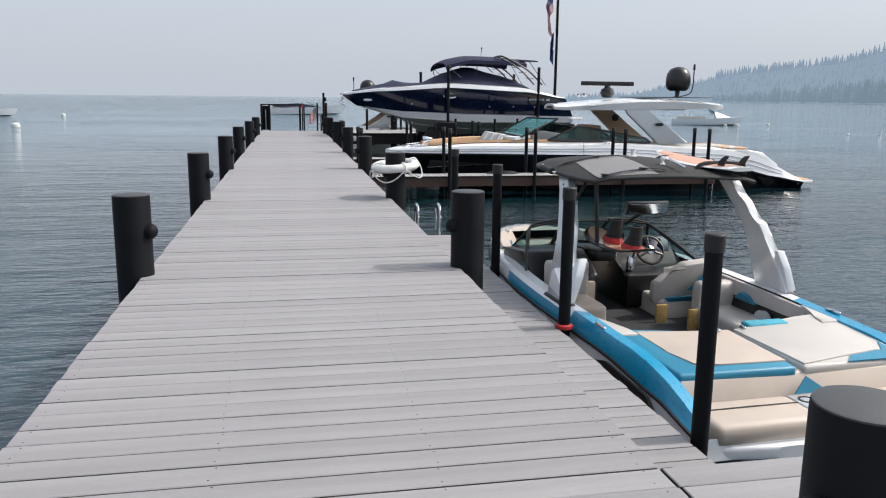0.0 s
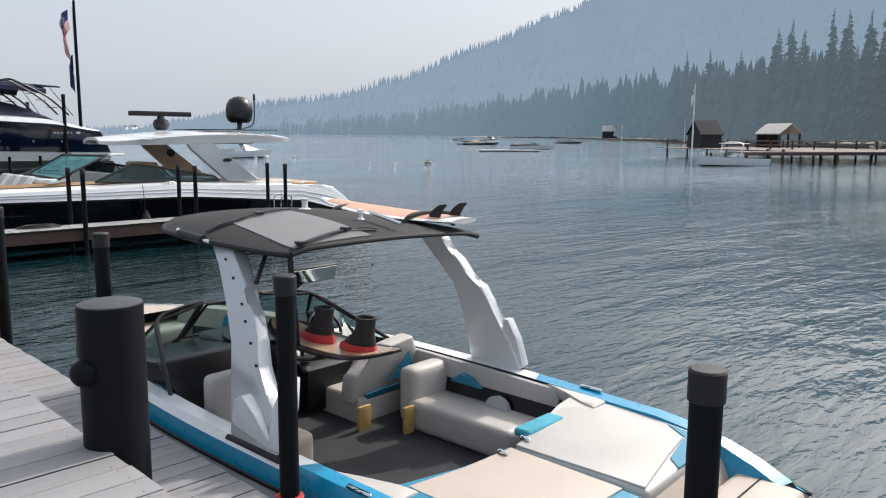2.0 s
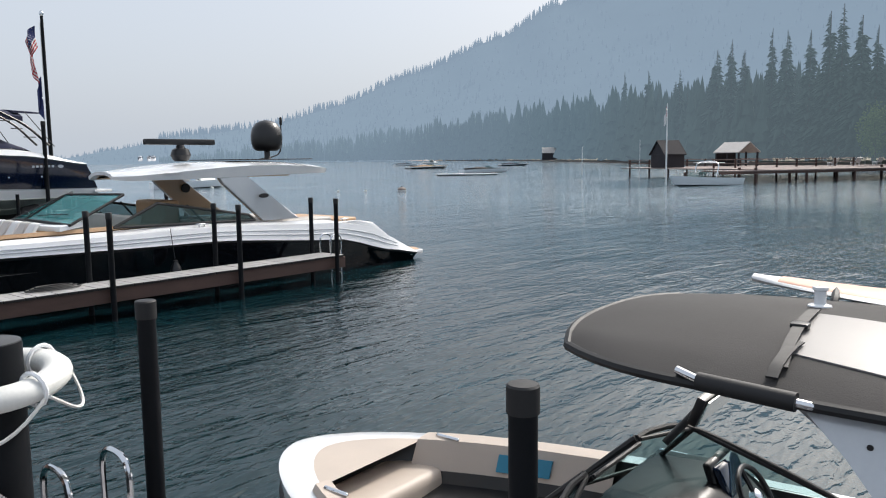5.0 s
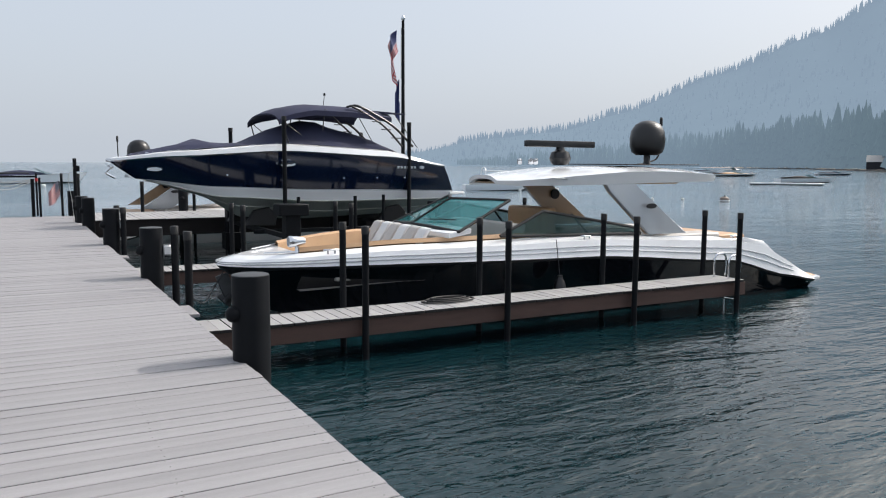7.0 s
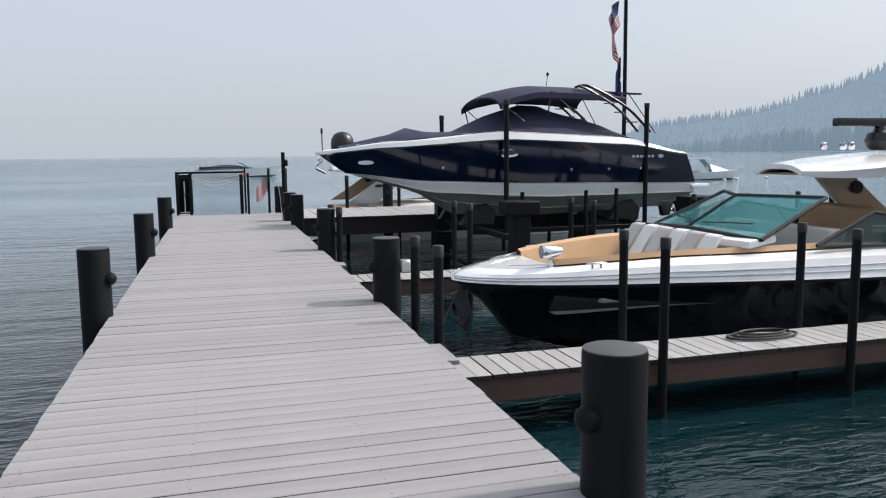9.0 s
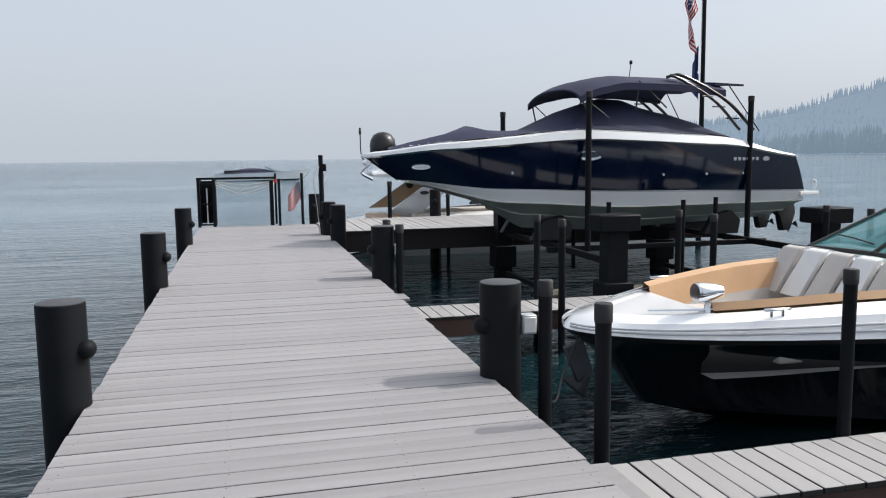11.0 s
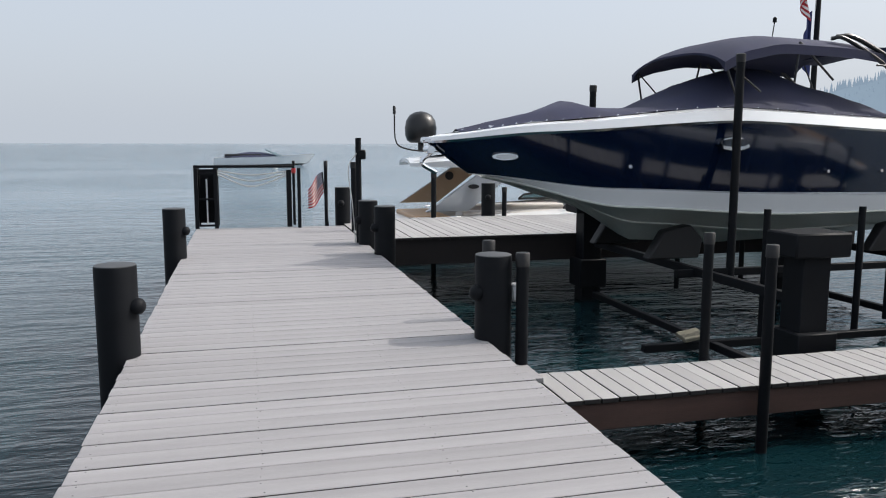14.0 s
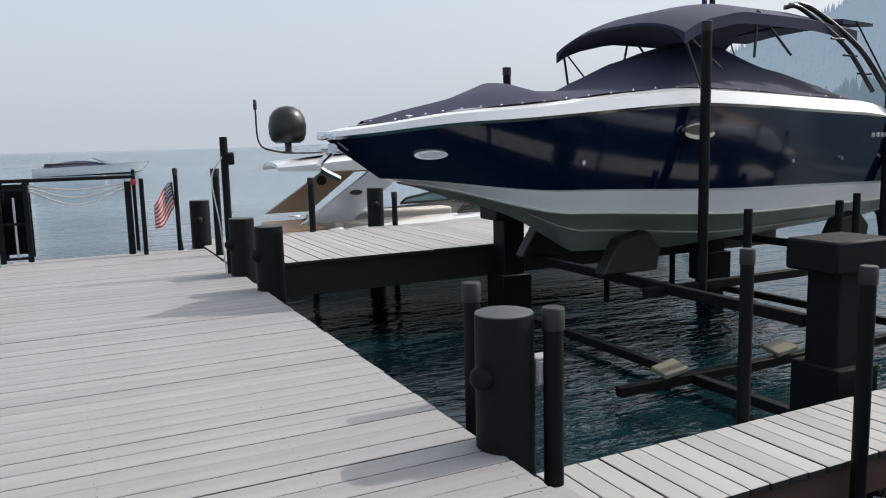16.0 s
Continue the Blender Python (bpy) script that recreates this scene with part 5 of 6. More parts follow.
    p0 = canopy_point(-.55, -.08)
    bm = lathe(BM(), [(.03, 0), (.03, .008), (.015, .02), (.015, .045), (.028, .055), (.026, .08), (.01, .088)], p0, 16)
    part("tow_knob", bm, GELCOAT, can, "white tow pylon knob")
    p1 = canopy_point(.12, -.10)
    part("anchor_light", lathe(BM(), [(.055, -.01), (.05, .006), (.026, .012), (.026, .07), (.034, .075), (.034, .088), (.02, .09)], p1, 18), GELCOAT, can)
    part("knob_lever", rod(BM(), p0 + Vector((-.05, -.05, .06)), p0 + Vector((-.40, -.04, .0)), .014), CHROME, can)
    # surfboard strapped on the canopy
    bm = BM()
    rings = []
    for k in range(25):
        s = k / 24
        x = 2.38 + 1.72 * s
        w = .01 + .25 * math.sin(math.pi * min(1, .12 + .86 * s) ** .9) ** .75
        z = 1.928 + .10 * (s - .45) ** 2 + .055 * s
        rings.append([Vector((x, -.70 + w * math.cos(a), z + .022 * math.sin(a))) for a in [2 * math.pi * j / 14 for j in range(14)]])
    skin_rings(bm, rings)
    sb = part("surfboard", bm, CREAMTRIM, b, "peach and white wake surfboard")
    bm = BM()
    skin_rings(bm, [[Vector((p.x, -.70 + (p.y + .70) * .86, p.z + .006)) for p in r[0:8]] for r in rings[2:23]], caps=False, closed=False)
    part("board_print", bm, PEACH, sb, "peach printed deck")
    for x, y in ((2.60, -.60), (2.60, -.84)):
        out = [(.085, -.02), (-.045, -.02), (-.055, .03), (-.085, .075), (-.125, .105), (-.115, .118), (-.05, .108), (.01, .075), (.055, .03)]
        part("fin", plate(BM(), [(x + dx, y, 1.962 + dz) for dx, dz in out], (0, .012, 0), .003), RUBBER, sb, "black swept fin")
    for x in (2.75, 3.65):
        bm = BM()
        tube(bm, smooth_path([(x, -.98, 1.86), (x, -.95, 1.96), (x + .03, -.70, 1.985), (x, -.46, 1.975), (x, -.38, 1.90)], 14), .02, 6)
        part("board_strap", bm, RUBBER, sb)
    # mirror on a bracket
    m = part("mirror", plate(BM(), [(4.246, -.98, 1.36), (4.246, -.42, 1.36), (4.305, -.42, 1.20), (4.305, -.98, 1.20)], (.05, 0, .018), .012, 2), DARKPLASTIC, b, "wide rear-view mirror")
    part("mirror_glass", plate(BM(), [(4.236, -.96, 1.345), (4.236, -.44, 1.345), (4.29, -.44, 1.215), (4.29, -.96, 1.215)], (.008, 0, .003)), CHROME, m)
    part("mirror_arm", rod(BM(), (4.36, -.7, 1.25), (4.5, -.5, 1.05), .022), RUBBER, m)
    for x, y, z in ((1.5, 1.20, .66), (1.5, -1.20, .66), (4.7, 1.17, .72), (4.7, -1.17, .72), (6.1, .55, .71), (6.1, -.55, .71)):
        part("cleat", box(BM(), x - .10, x + .10, y - .015, y + .015, z, z + .025, .01), CHROME, b)
    bm = lathe(BM(), [(.055, -.03), (.055, .03), (.03, .05)], (0, 0, 0), 14)
    lamp = part("docking_light", bm, RUBBER, b)
    lamp.location = (4.65, 1.20, .50)
    bm = BM()
    tube(bm, smooth_path([(-.05, -.9, .12), (-.25, -.93, .02), (-.36, -.86, -.02), (-.38, -.7, -.02)]), .016)
    tube(bm, smooth_path([(-.05, -.7, .15), (-.30, -.72, .03), (-.34, -.69, .0), (-.36, -.6, .0)]), .016)
    part("boarding_step", bm, CHROME, b, "chrome boarding step")
    part("transom_trim", box(BM(), -.075, -.06, -.75, .75, .20, .215, .005), CHROME, b)


wake_boat()


# ---- pier furniture ----
def life_ring():
    t = thing("life_ring", "white life ring with rope hung round a mooring pile", "life ring", pose(1.42, 10.9, 0.48, 4, -5, 0))
    bm = BM()
    R, r, n, k = .29, .075, 40, 14
    vs = [[bm.verts.new(((R + r * math.cos(b)) * math.cos(a), (R + r * math.cos(b)) * math.sin(a), .8 * r * math.sin(b))) for b in [2 * math.pi * j / k for j in range(k)]] for a in [2 * math.pi * i / n for i in range(n)]]
    for i in range(n):
        for j in range(k):
            bm.faces.new((vs[i][j], vs[(i + 1) % n][j], vs[(i + 1) % n][(j + 1) % k], vs[i][(j + 1) % k]))
    part("ring", bm, FOAM, t)
    bm = BM()
    for q in range(4):
        a0 = q * math.pi / 2 + .3
        pts = [((R + .10) * math.cos(a0 + s * 1.5), (R + .10) * math.sin(a0 + s * 1.5), -.02 - .16 * math.sin(math.pi * s)) for s in [i / 12 for i in range(13)]]
        tube(bm, pts, .009, 6)
    part("grab_rope", bm, ROPE, t, "thin white grab rope")
    for q in range(4):
        a = q * math.pi / 2 + .3
        c = Vector((R * math.cos(a), R * math.sin(a), 0))
        ring = ring_at(c, (-math.sin(a), math.cos(a), 0), r + .006, 14)
        part("band", tube(BM(), ring + ring[:1], .012, 6), GELCOAT, t)


life_ring()


def ladder(x, y, z, label, rungs=4, w=.34, along=(0, 1), top=.42, group="swim ladders"):
    """A pair of bent handrails going down into the water with treads."""
    t = thing("swim_ladder", label, "ladder", pose(x, y, z), group=group)
    dx, dy = along
    for s in (0, 1):
        o = Vector((dx * w * s, dy * w * s, 0))
        side = Vector((dy, -dx, 0))
        pts = smooth_path([o - side * .30 + Vector((0, 0, .0)), o - side * .30 + Vector((0, 0, top - .08)), o - side * .15 + Vector((0, 0, top)), o + Vector((0, 0, top - .08)), o + Vector((0, 0, 0)), o + Vector((0, 0, -1.0))], 26)
        part("handrail", tube(BM(), pts, .019, 8), CHROME, t)
    for k in range(rungs):
        zz = -.18 - .25 * k
        part("tread", tube(BM(), [(0, 0, zz), (dx * w, dy * w, zz)], .02, 8), CHROME, t)
    return t


for y0, y1 in ((18.9, 19.5), (25.0, 25.4)):
    t = thing("step_board", "short pale step board beside the pier edge", "step", pose(0, 0, 0), group="step boards")
    part("tread", box(BM(), 1.36, 1.66, y0, y1, -.245, -.20, .006), DECK, t)
    part("riser", box(BM(), 1.40, 1.44, y0 + .02, y1 - .02, -.60, -.248, .004), BEAM, t)
ladder(1.78, 10.98, -.6, "bent steel swim ladder at the low dock end", along=(1, 0), top=.46)
ladder(11.77, 19.72, -.56, "bent steel swim ladder at the finger dock end", along=(0, 1), top=.44)

g = thing("end_gate", "black steel gate frame with white ropes at the pier end", "gate", pose(0, 0, 0))
for x, y in ((-1.32, 34.38), (-.98, 34.38), (-1.32, 35.0), (-.98, 35.0)):
    part("post", box(BM(), x - .035, x + .035, y - .035, y + .035, 0, 1.10, .006), STEEL, g)
part("panel", box(BM(), -1.29, -1.01, 34.98, 35.02, .05, 1.06, .004), STEEL, g)
part("side_panel", box(BM(), -1.345, -1.325, 34.4, 34.98, .05, 1.06, .004), STEEL, g)
part("side_panel", box(BM(), -.99, -.97, 34.42, 34.98, .05, 1.06, .004), STEEL, g)
for z in (.04, .52, .98):
    part("rail", box(BM(), -1.30, -1.0, 34.365, 34.395, z, z + .035, .004), STEEL, g)
part("inner_bar", box(BM(), -1.15, -1.12, 34.37, 34.40, .07, .9, .004), SILVER, g)
part("top_bar", box(BM(), -1.36, .42, 34.36, 34.42, 1.10, 1.15, .008), STEEL, g, "black top rail")
for x, y, w, t in ((.33, 34.40, .045, 1.06), (.50, 34.2, .03, 1.10), (.44, 34.75, .025, 1.22)):
    part("gate_post", box(BM(), x - w, x + w, y - w, y + w, 0, t, .006), STEEL, g)
part("ribbon", cushion(BM(), .40, .48, 34.72, 34.78, .98, 1.08, .02), RED, g, "red ribbon tied on the post")
for sag, z in ((.16, 1.02), (.22, .98), (.08, 1.05)):
    part("rope", tube(BM(), smooth_path([(-.94, 34.4, z), (-.35, 34.4, z - sag), (.30, 34.4, z - .02)], 18), .014, 6), ROPE, g, "slack white rope")

t = thing("equipment_mast", "slim dark mast with a small lamp head on the pier", "mast", pose(1.25, 31.75, 0))
part("mast_pole", rod(BM(), (0, 0, -.3), (0, 0, 1.63), .045, seg=14), STEEL, t)
part("lamp_head", box(BM(), -.02, .11, -.05, .05, 1.30, 1.45, .015), STEEL, t, "small lamp head")
part("cable", tube(BM(), smooth_path([(-.03, -.03, 1.4), (-.16, 0, 1.15), (-.10, 0, .6), (-.06, 0, 0)]), .008, 6), ROPE, t)
guide_post(1.42, 33.5, 1.22, .055, -1.4)
guide_post(1.12, 35.45, 1.20, .035, -1.4)


def cloth(bm, pts_fn, nu, nv, u0, u1, v0, v1):
    vs = [[bm.verts.new(pts_fn(u0 + (u1 - u0) * i / nu, v0 + (v1 - v0) * j / nv)) for j in range(nv + 1)] for i in range(nu + 1)]
    for i in range(nu):
        for j in range(nv):
            bm.faces.new((vs[i][j], vs[i + 1][j], vs[i + 1][j + 1], vs[i][j + 1]))
    return bm


def striped_flag(parent, fn):
    """Thirteen stripes and a star field as sewn pieces along a hanging sheet."""
    for k in range(13):
        part("stripe", cloth(BM(), fn, 14, 1, .4 if k < 7 else 0, 1, k / 13, (k + 1) / 13), FLAG_RED if k % 2 == 0 else FLAG_WHITE, parent)
    part("canton", cloth(BM(), fn, 6, 7, 0, .4, 0, 7 / 13), FLAG_BLUE, parent, "blue star field")
    bm = BM()
    for i in range(5):
        for j in range(4):
            c = fn(.05 + .075 * i, .07 + .12 * j)
            lathe(bm, [(.012, -.012), (.016, 0), (.012, .012)], c, 6)
    part("stars", bm, FLAG_WHITE, parent)


f = thing("small_flag", "small striped flag on a thin staff", "flag", pose(1.06, 35.35, 0))
part("staff", rod(BM(), (.10, 0, -.2), (-.02, 0, .98), .012), STEEL, f)


def small_fn(u, v):
    return Vector((.0 - .34 * u * .9, .04 * math.sin(6 * u), .98 - .46 * v - .30 * u + .05 * math.sin(5 * u + 2 * v)))


striped_flag(f, small_fn)

f = thing("flag_pole", "tall dark flag pole with two limp flags", "flag pole", pose(12.25, 35.15, WATER_Z - 1))
zb = -(WATER_Z - 1)
part("pole", rod(BM(), (0, 0, 0), (0, 0, 6.6 + zb), .085, .05, 16), STEEL, f)
part("finial", lathe(BM(), [(.02, 6.58), (.07, 6.64), (.08, 6.70), (.05, 6.76), (.01, 6.79)], (0, 0, zb), 12), CHROME, f)
upper = part("upper_flag", rod(BM(), (-.07, 0, 4.55 + zb), (-.07, 0, 6.35 + zb), .012), ROPE, f, "striped flag hanging limp")


def limp_fn(u, v):
    z = 6.25 + zb - 1.3 * v * .55 - 1.0 * u - .25 * v * u
    return Vector((-.08 - .52 * math.sin(math.pi * min(1, .10 + u * .75)) * (1 - .35 * v) - .05 * math.sin(9 * u), .10 * math.sin(14 * u + 3 * v), z))


striped_flag(upper, limp_fn)
bm = BM()
cloth(bm, lambda u, v: Vector((-.08 - .22 * math.sin(math.pi * (.1 + .8 * u)), .08 * math.sin(12 * u), 4.55 + zb - .7 * v - .85 * u)), 14, 6, 0, 1, 0, 1)
part("lower_flag", bm, FLAG_BLUE, f, "dark blue flag hanging limp")

t = thing("rope_coil", "dark coil of rope lying on the finger dock", "rope", pose(5.6, 20.0, -.545))
bm = BM()
for k in range(3):
    tube(bm, [((.30 - .05 * k) * 1.5 * math.cos(a), (.17 - .03 * k) * math.sin(a), .015 + .02 * k) for a in [2 * math.pi * i / 30 for i in range(31)]], .014, 6)
part("coil", bm, RUBBER, t)
t = thing("bow_chain", "slack rope hanging below the cruiser bow", "rope", pose(0, 0, 0))
part("line", tube(BM(), smooth_path([(2.85, 22.4, -.05), (2.55, 22.2, -.45), (2.3, 21.8, -.6), (1.95, 21.2, -.35)], 20), .010, 6), RUBBER, t)


# ---- boats and marks on the lake ----
def lake_boat(x, y, yaw, length, label, hull=GELCOAT, cabin="cuddy", cover=None):
    b = thing("moored_boat", label, "motor boat", pose(x, y, WATER_Z, 0, 0, yaw), group="moored boats")
    L, w = length, length * .17
    kw = dict(s0=.4, p=2.1, e=.7, n=18)
    keel = hrow(0, L * .86, 0, [(0, -.3), (1, .0)], **kw)
    chine = hrow(0, L * .93, w * .86, [(0, 0), (1, .15)], **kw)
    mid = hrow(0, L * .97, w * .95, [(0, .35), (1, .6)], **kw)
    sheer = hrow(0, L, w, [(0, .62), (.5, .72), (1, .95)], **kw)
    bm = BM()
    hull_skin(bm, keel, chine)
    hull_skin(bm, chine, mid)
    transom(bm, [keel, chine, mid])
    part("lower_hull", bm, hull, b)
    bm = BM()
    hull_skin(bm, mid, sheer)
    transom(bm, [mid, sheer])
    part("upper_hull", bm, GELCOAT, b)
    part("deck", across(BM(), sheer, 0, None, .03), GELCOAT if cover is None else cover, b)
    if cover is not None or cabin == "cover":
        bm = BM()
        rings = [[Vector((L * (.08 + .6 * k / 8), w * .9 * u, .68 + .45 * math.sin(math.pi * k / 8) * (1 - u * u))) for u in (-1, -.6, -.2, .2, .6, 1)] for k in range(9)]
        skin_rings(bm, rings, caps=False, closed=False)
        part("cover", bm, cover or NAVYCLOTH, b)
    if cabin in ("cuddy", "cabin"):
        h = .55 if cabin == "cuddy" else 1.2
        part("windshield", plate(BM(), [(L * .62, -w * .75, .75), (L * .68, 0, .78), (L * .62, w * .75, .75), (L * .50, w * .62, .75 + h), (L * .53, 0, .75 + h), (L * .50, -w * .62, .75 + h)], (-.06, 0, 0)), GLASS_DARK, b)
        part("cockpit", box(BM(), L * .10, L * .46, -w * .7, w * .7, .6, .95, .08, 2), DARKPLASTIC if cabin == "cuddy" else LIGHTVINYL, b)
    if cabin == "cabin":
        part("cabin_roof", box(BM(), L * .28, L * .60, -w * .7, w * .7, 1.95, 2.08, .05, 2), GELCOAT, b)
        part("cabin_front", plate(BM(), [(L * .60, -w * .72, .75), (L * .82, -w * .35, .85), (L * .82, w * .35, .85), (L * .60, w * .72, .75), (L * .58, w * .6, 1.5), (L * .58, -w * .6, 1.5)], (-.1, 0, .02)), GELCOAT, b)
        part("radar_arch", tube(BM(), smooth_path([(L * .25, -w * .8, .7), (L * .27, -w * .7, 2.2), (L * .27, w * .7, 2.2), (L * .25, w * .8, .7)]), .06), GELCOAT, b)
    if cabin == "tower":
        part("tower", tube(BM(), smooth_path([(L * .45, -w * .9, .7), (L * .42, -w * .8, 2.0), (L * .42, w * .8, 2.0), (L * .45, w * .9, .7)]), .06), CHROME, b)
        part("tower_top", box(BM(), L * .30, L * .50, -w * .8, w * .8, 2.0, 2.06, .02), CREAMTRIM, b)
        part("windshield", plate(BM(), [(L * .62, -w * .75, .75), (L * .62, w * .75, .75), (L * .54, w * .7, 1.25), (L * .54, -w * .7, 1.25)], (-.05, 0, 0)), GLASS_DARK, b)
    return b


lake_boat(-3.8, 119, 0, 12.2, "blue and white runabout moored far off the pier", GELCOAT, "cuddy", NAVYCLOTH).scale = (1, 1, 1.45)
lake_boat(-39.5, 99.5, 8, 8.0, "white boat moored in the open lake", GELCOAT, "cuddy", TAN)
lake_boat(41, 79.5, -20, 7.8, "white cabin cruiser moored off the pier", GELCOAT, "cabin")
lake_boat(158, 152, -20, 13.0, "dark runabout on a mooring", BLACKGEL, "cuddy", TAN)
lake_boat(114, 98, -30, 10.0, "covered white runabout on a mooring", GELCOAT, "cuddy", BLACKCLOTH)
lake_boat(219, 165, -30, 11.0, "dark blue runabout on a mooring", NAVY, "cuddy", NAVYCLOTH)
lake_boat(240, 235, -20, 11.0, "white boat far across the bay", GELCOAT, "cuddy", NAVYCLOTH)
lake_boat(330, 300, -10, 14.0, "white boat far across the bay", GELCOAT, "cabin")
lake_boat(72.9, 32.7, 159, 8.2, "white and blue boat moored beside a far pier", GELCOAT, "tower")
for x, y, r in ((46.5, 54.5, .14), (45.0, 56.3, .12), (-21.6, 67.3, .34), (-27.4, 103, .28), (96, 86.5, .3), (2.9, 105, .25), (47, 76, .25), (45, 75, .18), (52, 78, .2)):
    t = thing("mooring_buoy", "white round mooring buoy floating on the lake", "buoy", pose(x, y, WATER_Z), group="mooring buoys")
    part("float", lathe(BM(), [(.02, -.6 * r), (.75 * r, -.45 * r), (r, .2 * r), (.85 * r, .75 * r), (.4 * r, 1.05 * r), (.05 * r, 1.1 * r)], seg=16), FOAM, t)
    part("eye", lathe(BM(), [(.2 * r, 1.05 * r), (.2 * r, 1.3 * r), (.1 * r, 1.35 * r)], seg=8), STEEL, t)
t = thing("mooring_buoy", "weathered grey-brown mooring buoy floating on the lake", "buoy", pose(47.5, 51.2, WATER_Z))
part("float", lathe(BM(), [(.02, -.2), (.28, -.15), (.37, .08), (.33, .26), (.18, .36), (.03, .38)], seg=18), BUOY, t)
part("band", lathe(BM(), [(.372, .02), (.376, .05), (.372, .10), (.36, .12)], seg=18), CREAMTRIM, t, "white band")
part("eye", lathe(BM(), [(.06, .36), (.06, .46), (.03, .48)], seg=8), STEEL, t)
t = thing("swim_float", "low flat swim float on the lake", "float", pose(98.5, 84.5, WATER_Z, 0, 0, -38))
part("float_deck", box(BM(), -5, 5, -1, 1, .12, .3, .03), CREAMTRIM, t)
part("float_body", box(BM(), -4.8, 4.8, -.9, .9, -.2, .12, .03), RUBBER, t)

# ---- far pier with sheds ----
fp = thing("far_pier", "long reddish timber pier running out from the beach", "pier", kind="structure")
A, B = Vector((67, 35, 0)), Vector((100.7, 17.4, 0))
d = (B - A).normalized()
nrm = Vector((-d.y, d.x, 0))
LEN = (B - A).length


def far_box(bm, s0, s1, n0, n1, z0, z1):
    pts = [A + d * s0 + nrm * n0, A + d * s1 + nrm * n0, A + d * s1 + nrm * n1, A + d * s0 + nrm * n1]
    return plate(bm, [(p.x, p.y, z0) for p in pts], (0, 0, z1 - z0), .02)


part("pier_boards", far_box(BM(), 4, LEN, 0, 2.4, .0, .12), REDDECK, fp)
part("pier_rail", far_box(BM(), 4, LEN, 0, .1, -.22, -.003), BEAM, fp)
for k in range(6):
    s = 2 + k * (LEN - 6) / 5
    for n in (.15, 2.25):
        p = A + d * s + nrm * n
        part("pile", rod(BM(), (p.x, p.y, WATER_Z - 1), (p.x, p.y, .35 if k % 3 == 1 else -.003), .14, seg=10), BEAM, fp)
part("wide_deck", far_box(BM(), 30, 50, 2.45, 17, .0, .12), REDDECK, fp)
bw = thing("boardwalk", "narrow timber boardwalk on posts along the beach", "boardwalk", kind="structure")
W0, W1 = Vector((100.5, 18.6, .0)), Vector((66, -2.5, .62))
for name, o, z0, z1, m in (("boards", 0, .0, .12, REDDECK), ("edge_beam", -.06, -.2, -.003, BEAM)):
    side = (W1 - W0).cross(Vector((0, 0, 1))).normalized()
    q = [W0 + side * o, W1 + side * o, W1 + side * (o - (1.6 if o == 0 else .08)), W0 + side * (o - (1.6 if o == 0 else .08))]
    part(name, plate(BM(), [p + Vector((0, 0, z0)) for p in q], (0, 0, z1 - z0)), m, bw)
for k in range(5):
    for o in (-.15, -1.45):
        p = W0.lerp(W1, (k + .5) / 5) + side * o
        part("post", rod(BM(), (p.x, p.y, WATER_Z - 1), (p.x, p.y, p.z - .003 if k % 3 else p.z + .45), .12, seg=8), BEAM, bw)
hd = thing("pier_head", "far pier head with railings", "pier", kind="structure")
part("head_deck", far_box(BM(), 13, 36, 2.6, 28, .0, .11), REDDECK, hd)
for k in range(8):
    for n in (12.4, 27.8):
        p = A + d * (14.3 + k * 3.05) + nrm * n
        part("rail_post", rod(BM(), (p.x, p.y, WATER_Z - 1), (p.x, p.y, 1.1), .12, seg=8), BEAM, hd)
for z in (.55, 1.0):
    part("rail", far_box(BM(), 14, 36, 27.75, 27.85, z, z + .1), REDDECK, hd)
    part("rail", far_box(BM(), 14, 36, 12.35, 12.45, z, z + .1), REDDECK, hd)


def shed(x, y, yaw, w, l, h, ridge, wall, roof, label, open_side=False):
    s = thing("shed", label, "shed", pose(x, y, .12, 0, 0, yaw))
    if open_side:
        for px in (-w / 2 + .1, w / 2 - .1):
            for py in (-l / 2 + .1, 0, l / 2 - .1):
                part("post", box(BM(), px - .1, px + .1, py - .1, py + .1, 0, h, .01), wall, s)
        part("back_wall", box(BM(), -w / 2, w / 2, l / 2 - .12, l / 2, 0, h, .01), wall, s)
    else:
        part("wall", box(BM(), -w / 2, w / 2, -l / 2, l / 2, 0, h, .01), wall, s)
        part("gable", plate(BM(), [(-w / 2, -l / 2, h), (w / 2, -l / 2, h), (0, -l / 2, h + ridge)], (0, l, 0)), wall, s)
        dr = part("door", box(BM(), -.6, .6, -l / 2 - .05, -l / 2 - .01, 0, 2.1, .01), BEAM, s)
        part("window", box(BM(), w / 2 + .01, w / 2 + .05, -.8, .8, 1.0, 1.9, .01), SCREEN, s)
    for sg in (1, -1):
        part("roof_slope", plate(BM(), [(sg * (w / 2 + .18), -l / 2 - .2, h - .08), (0, -l / 2 - .2, h + ridge + .04), (0, l / 2 + .2, h + ridge + .04), (sg * (w / 2 + .18), l / 2 + .2, h - .08)], (0, 0, .12)), roof, s)


shed(91.8, 47.6, 63, 2.6, 3.0, 1.6, 1.6, WOODSHED, WOODSHED, "dark red-brown gabled shed on the far pier")
shed(104.5, 43.6, -25, 3.5, 4.1, 1.8, 1.2, WOODSHED, SHINGLE, "open shed with pale roof on the far pier", True)
shed(415.5, 264, 32, 9, 17, 4.2, 3.4, WOODSHED, SHINGLE, "dark boathouse with pale roof on the far shore", False)

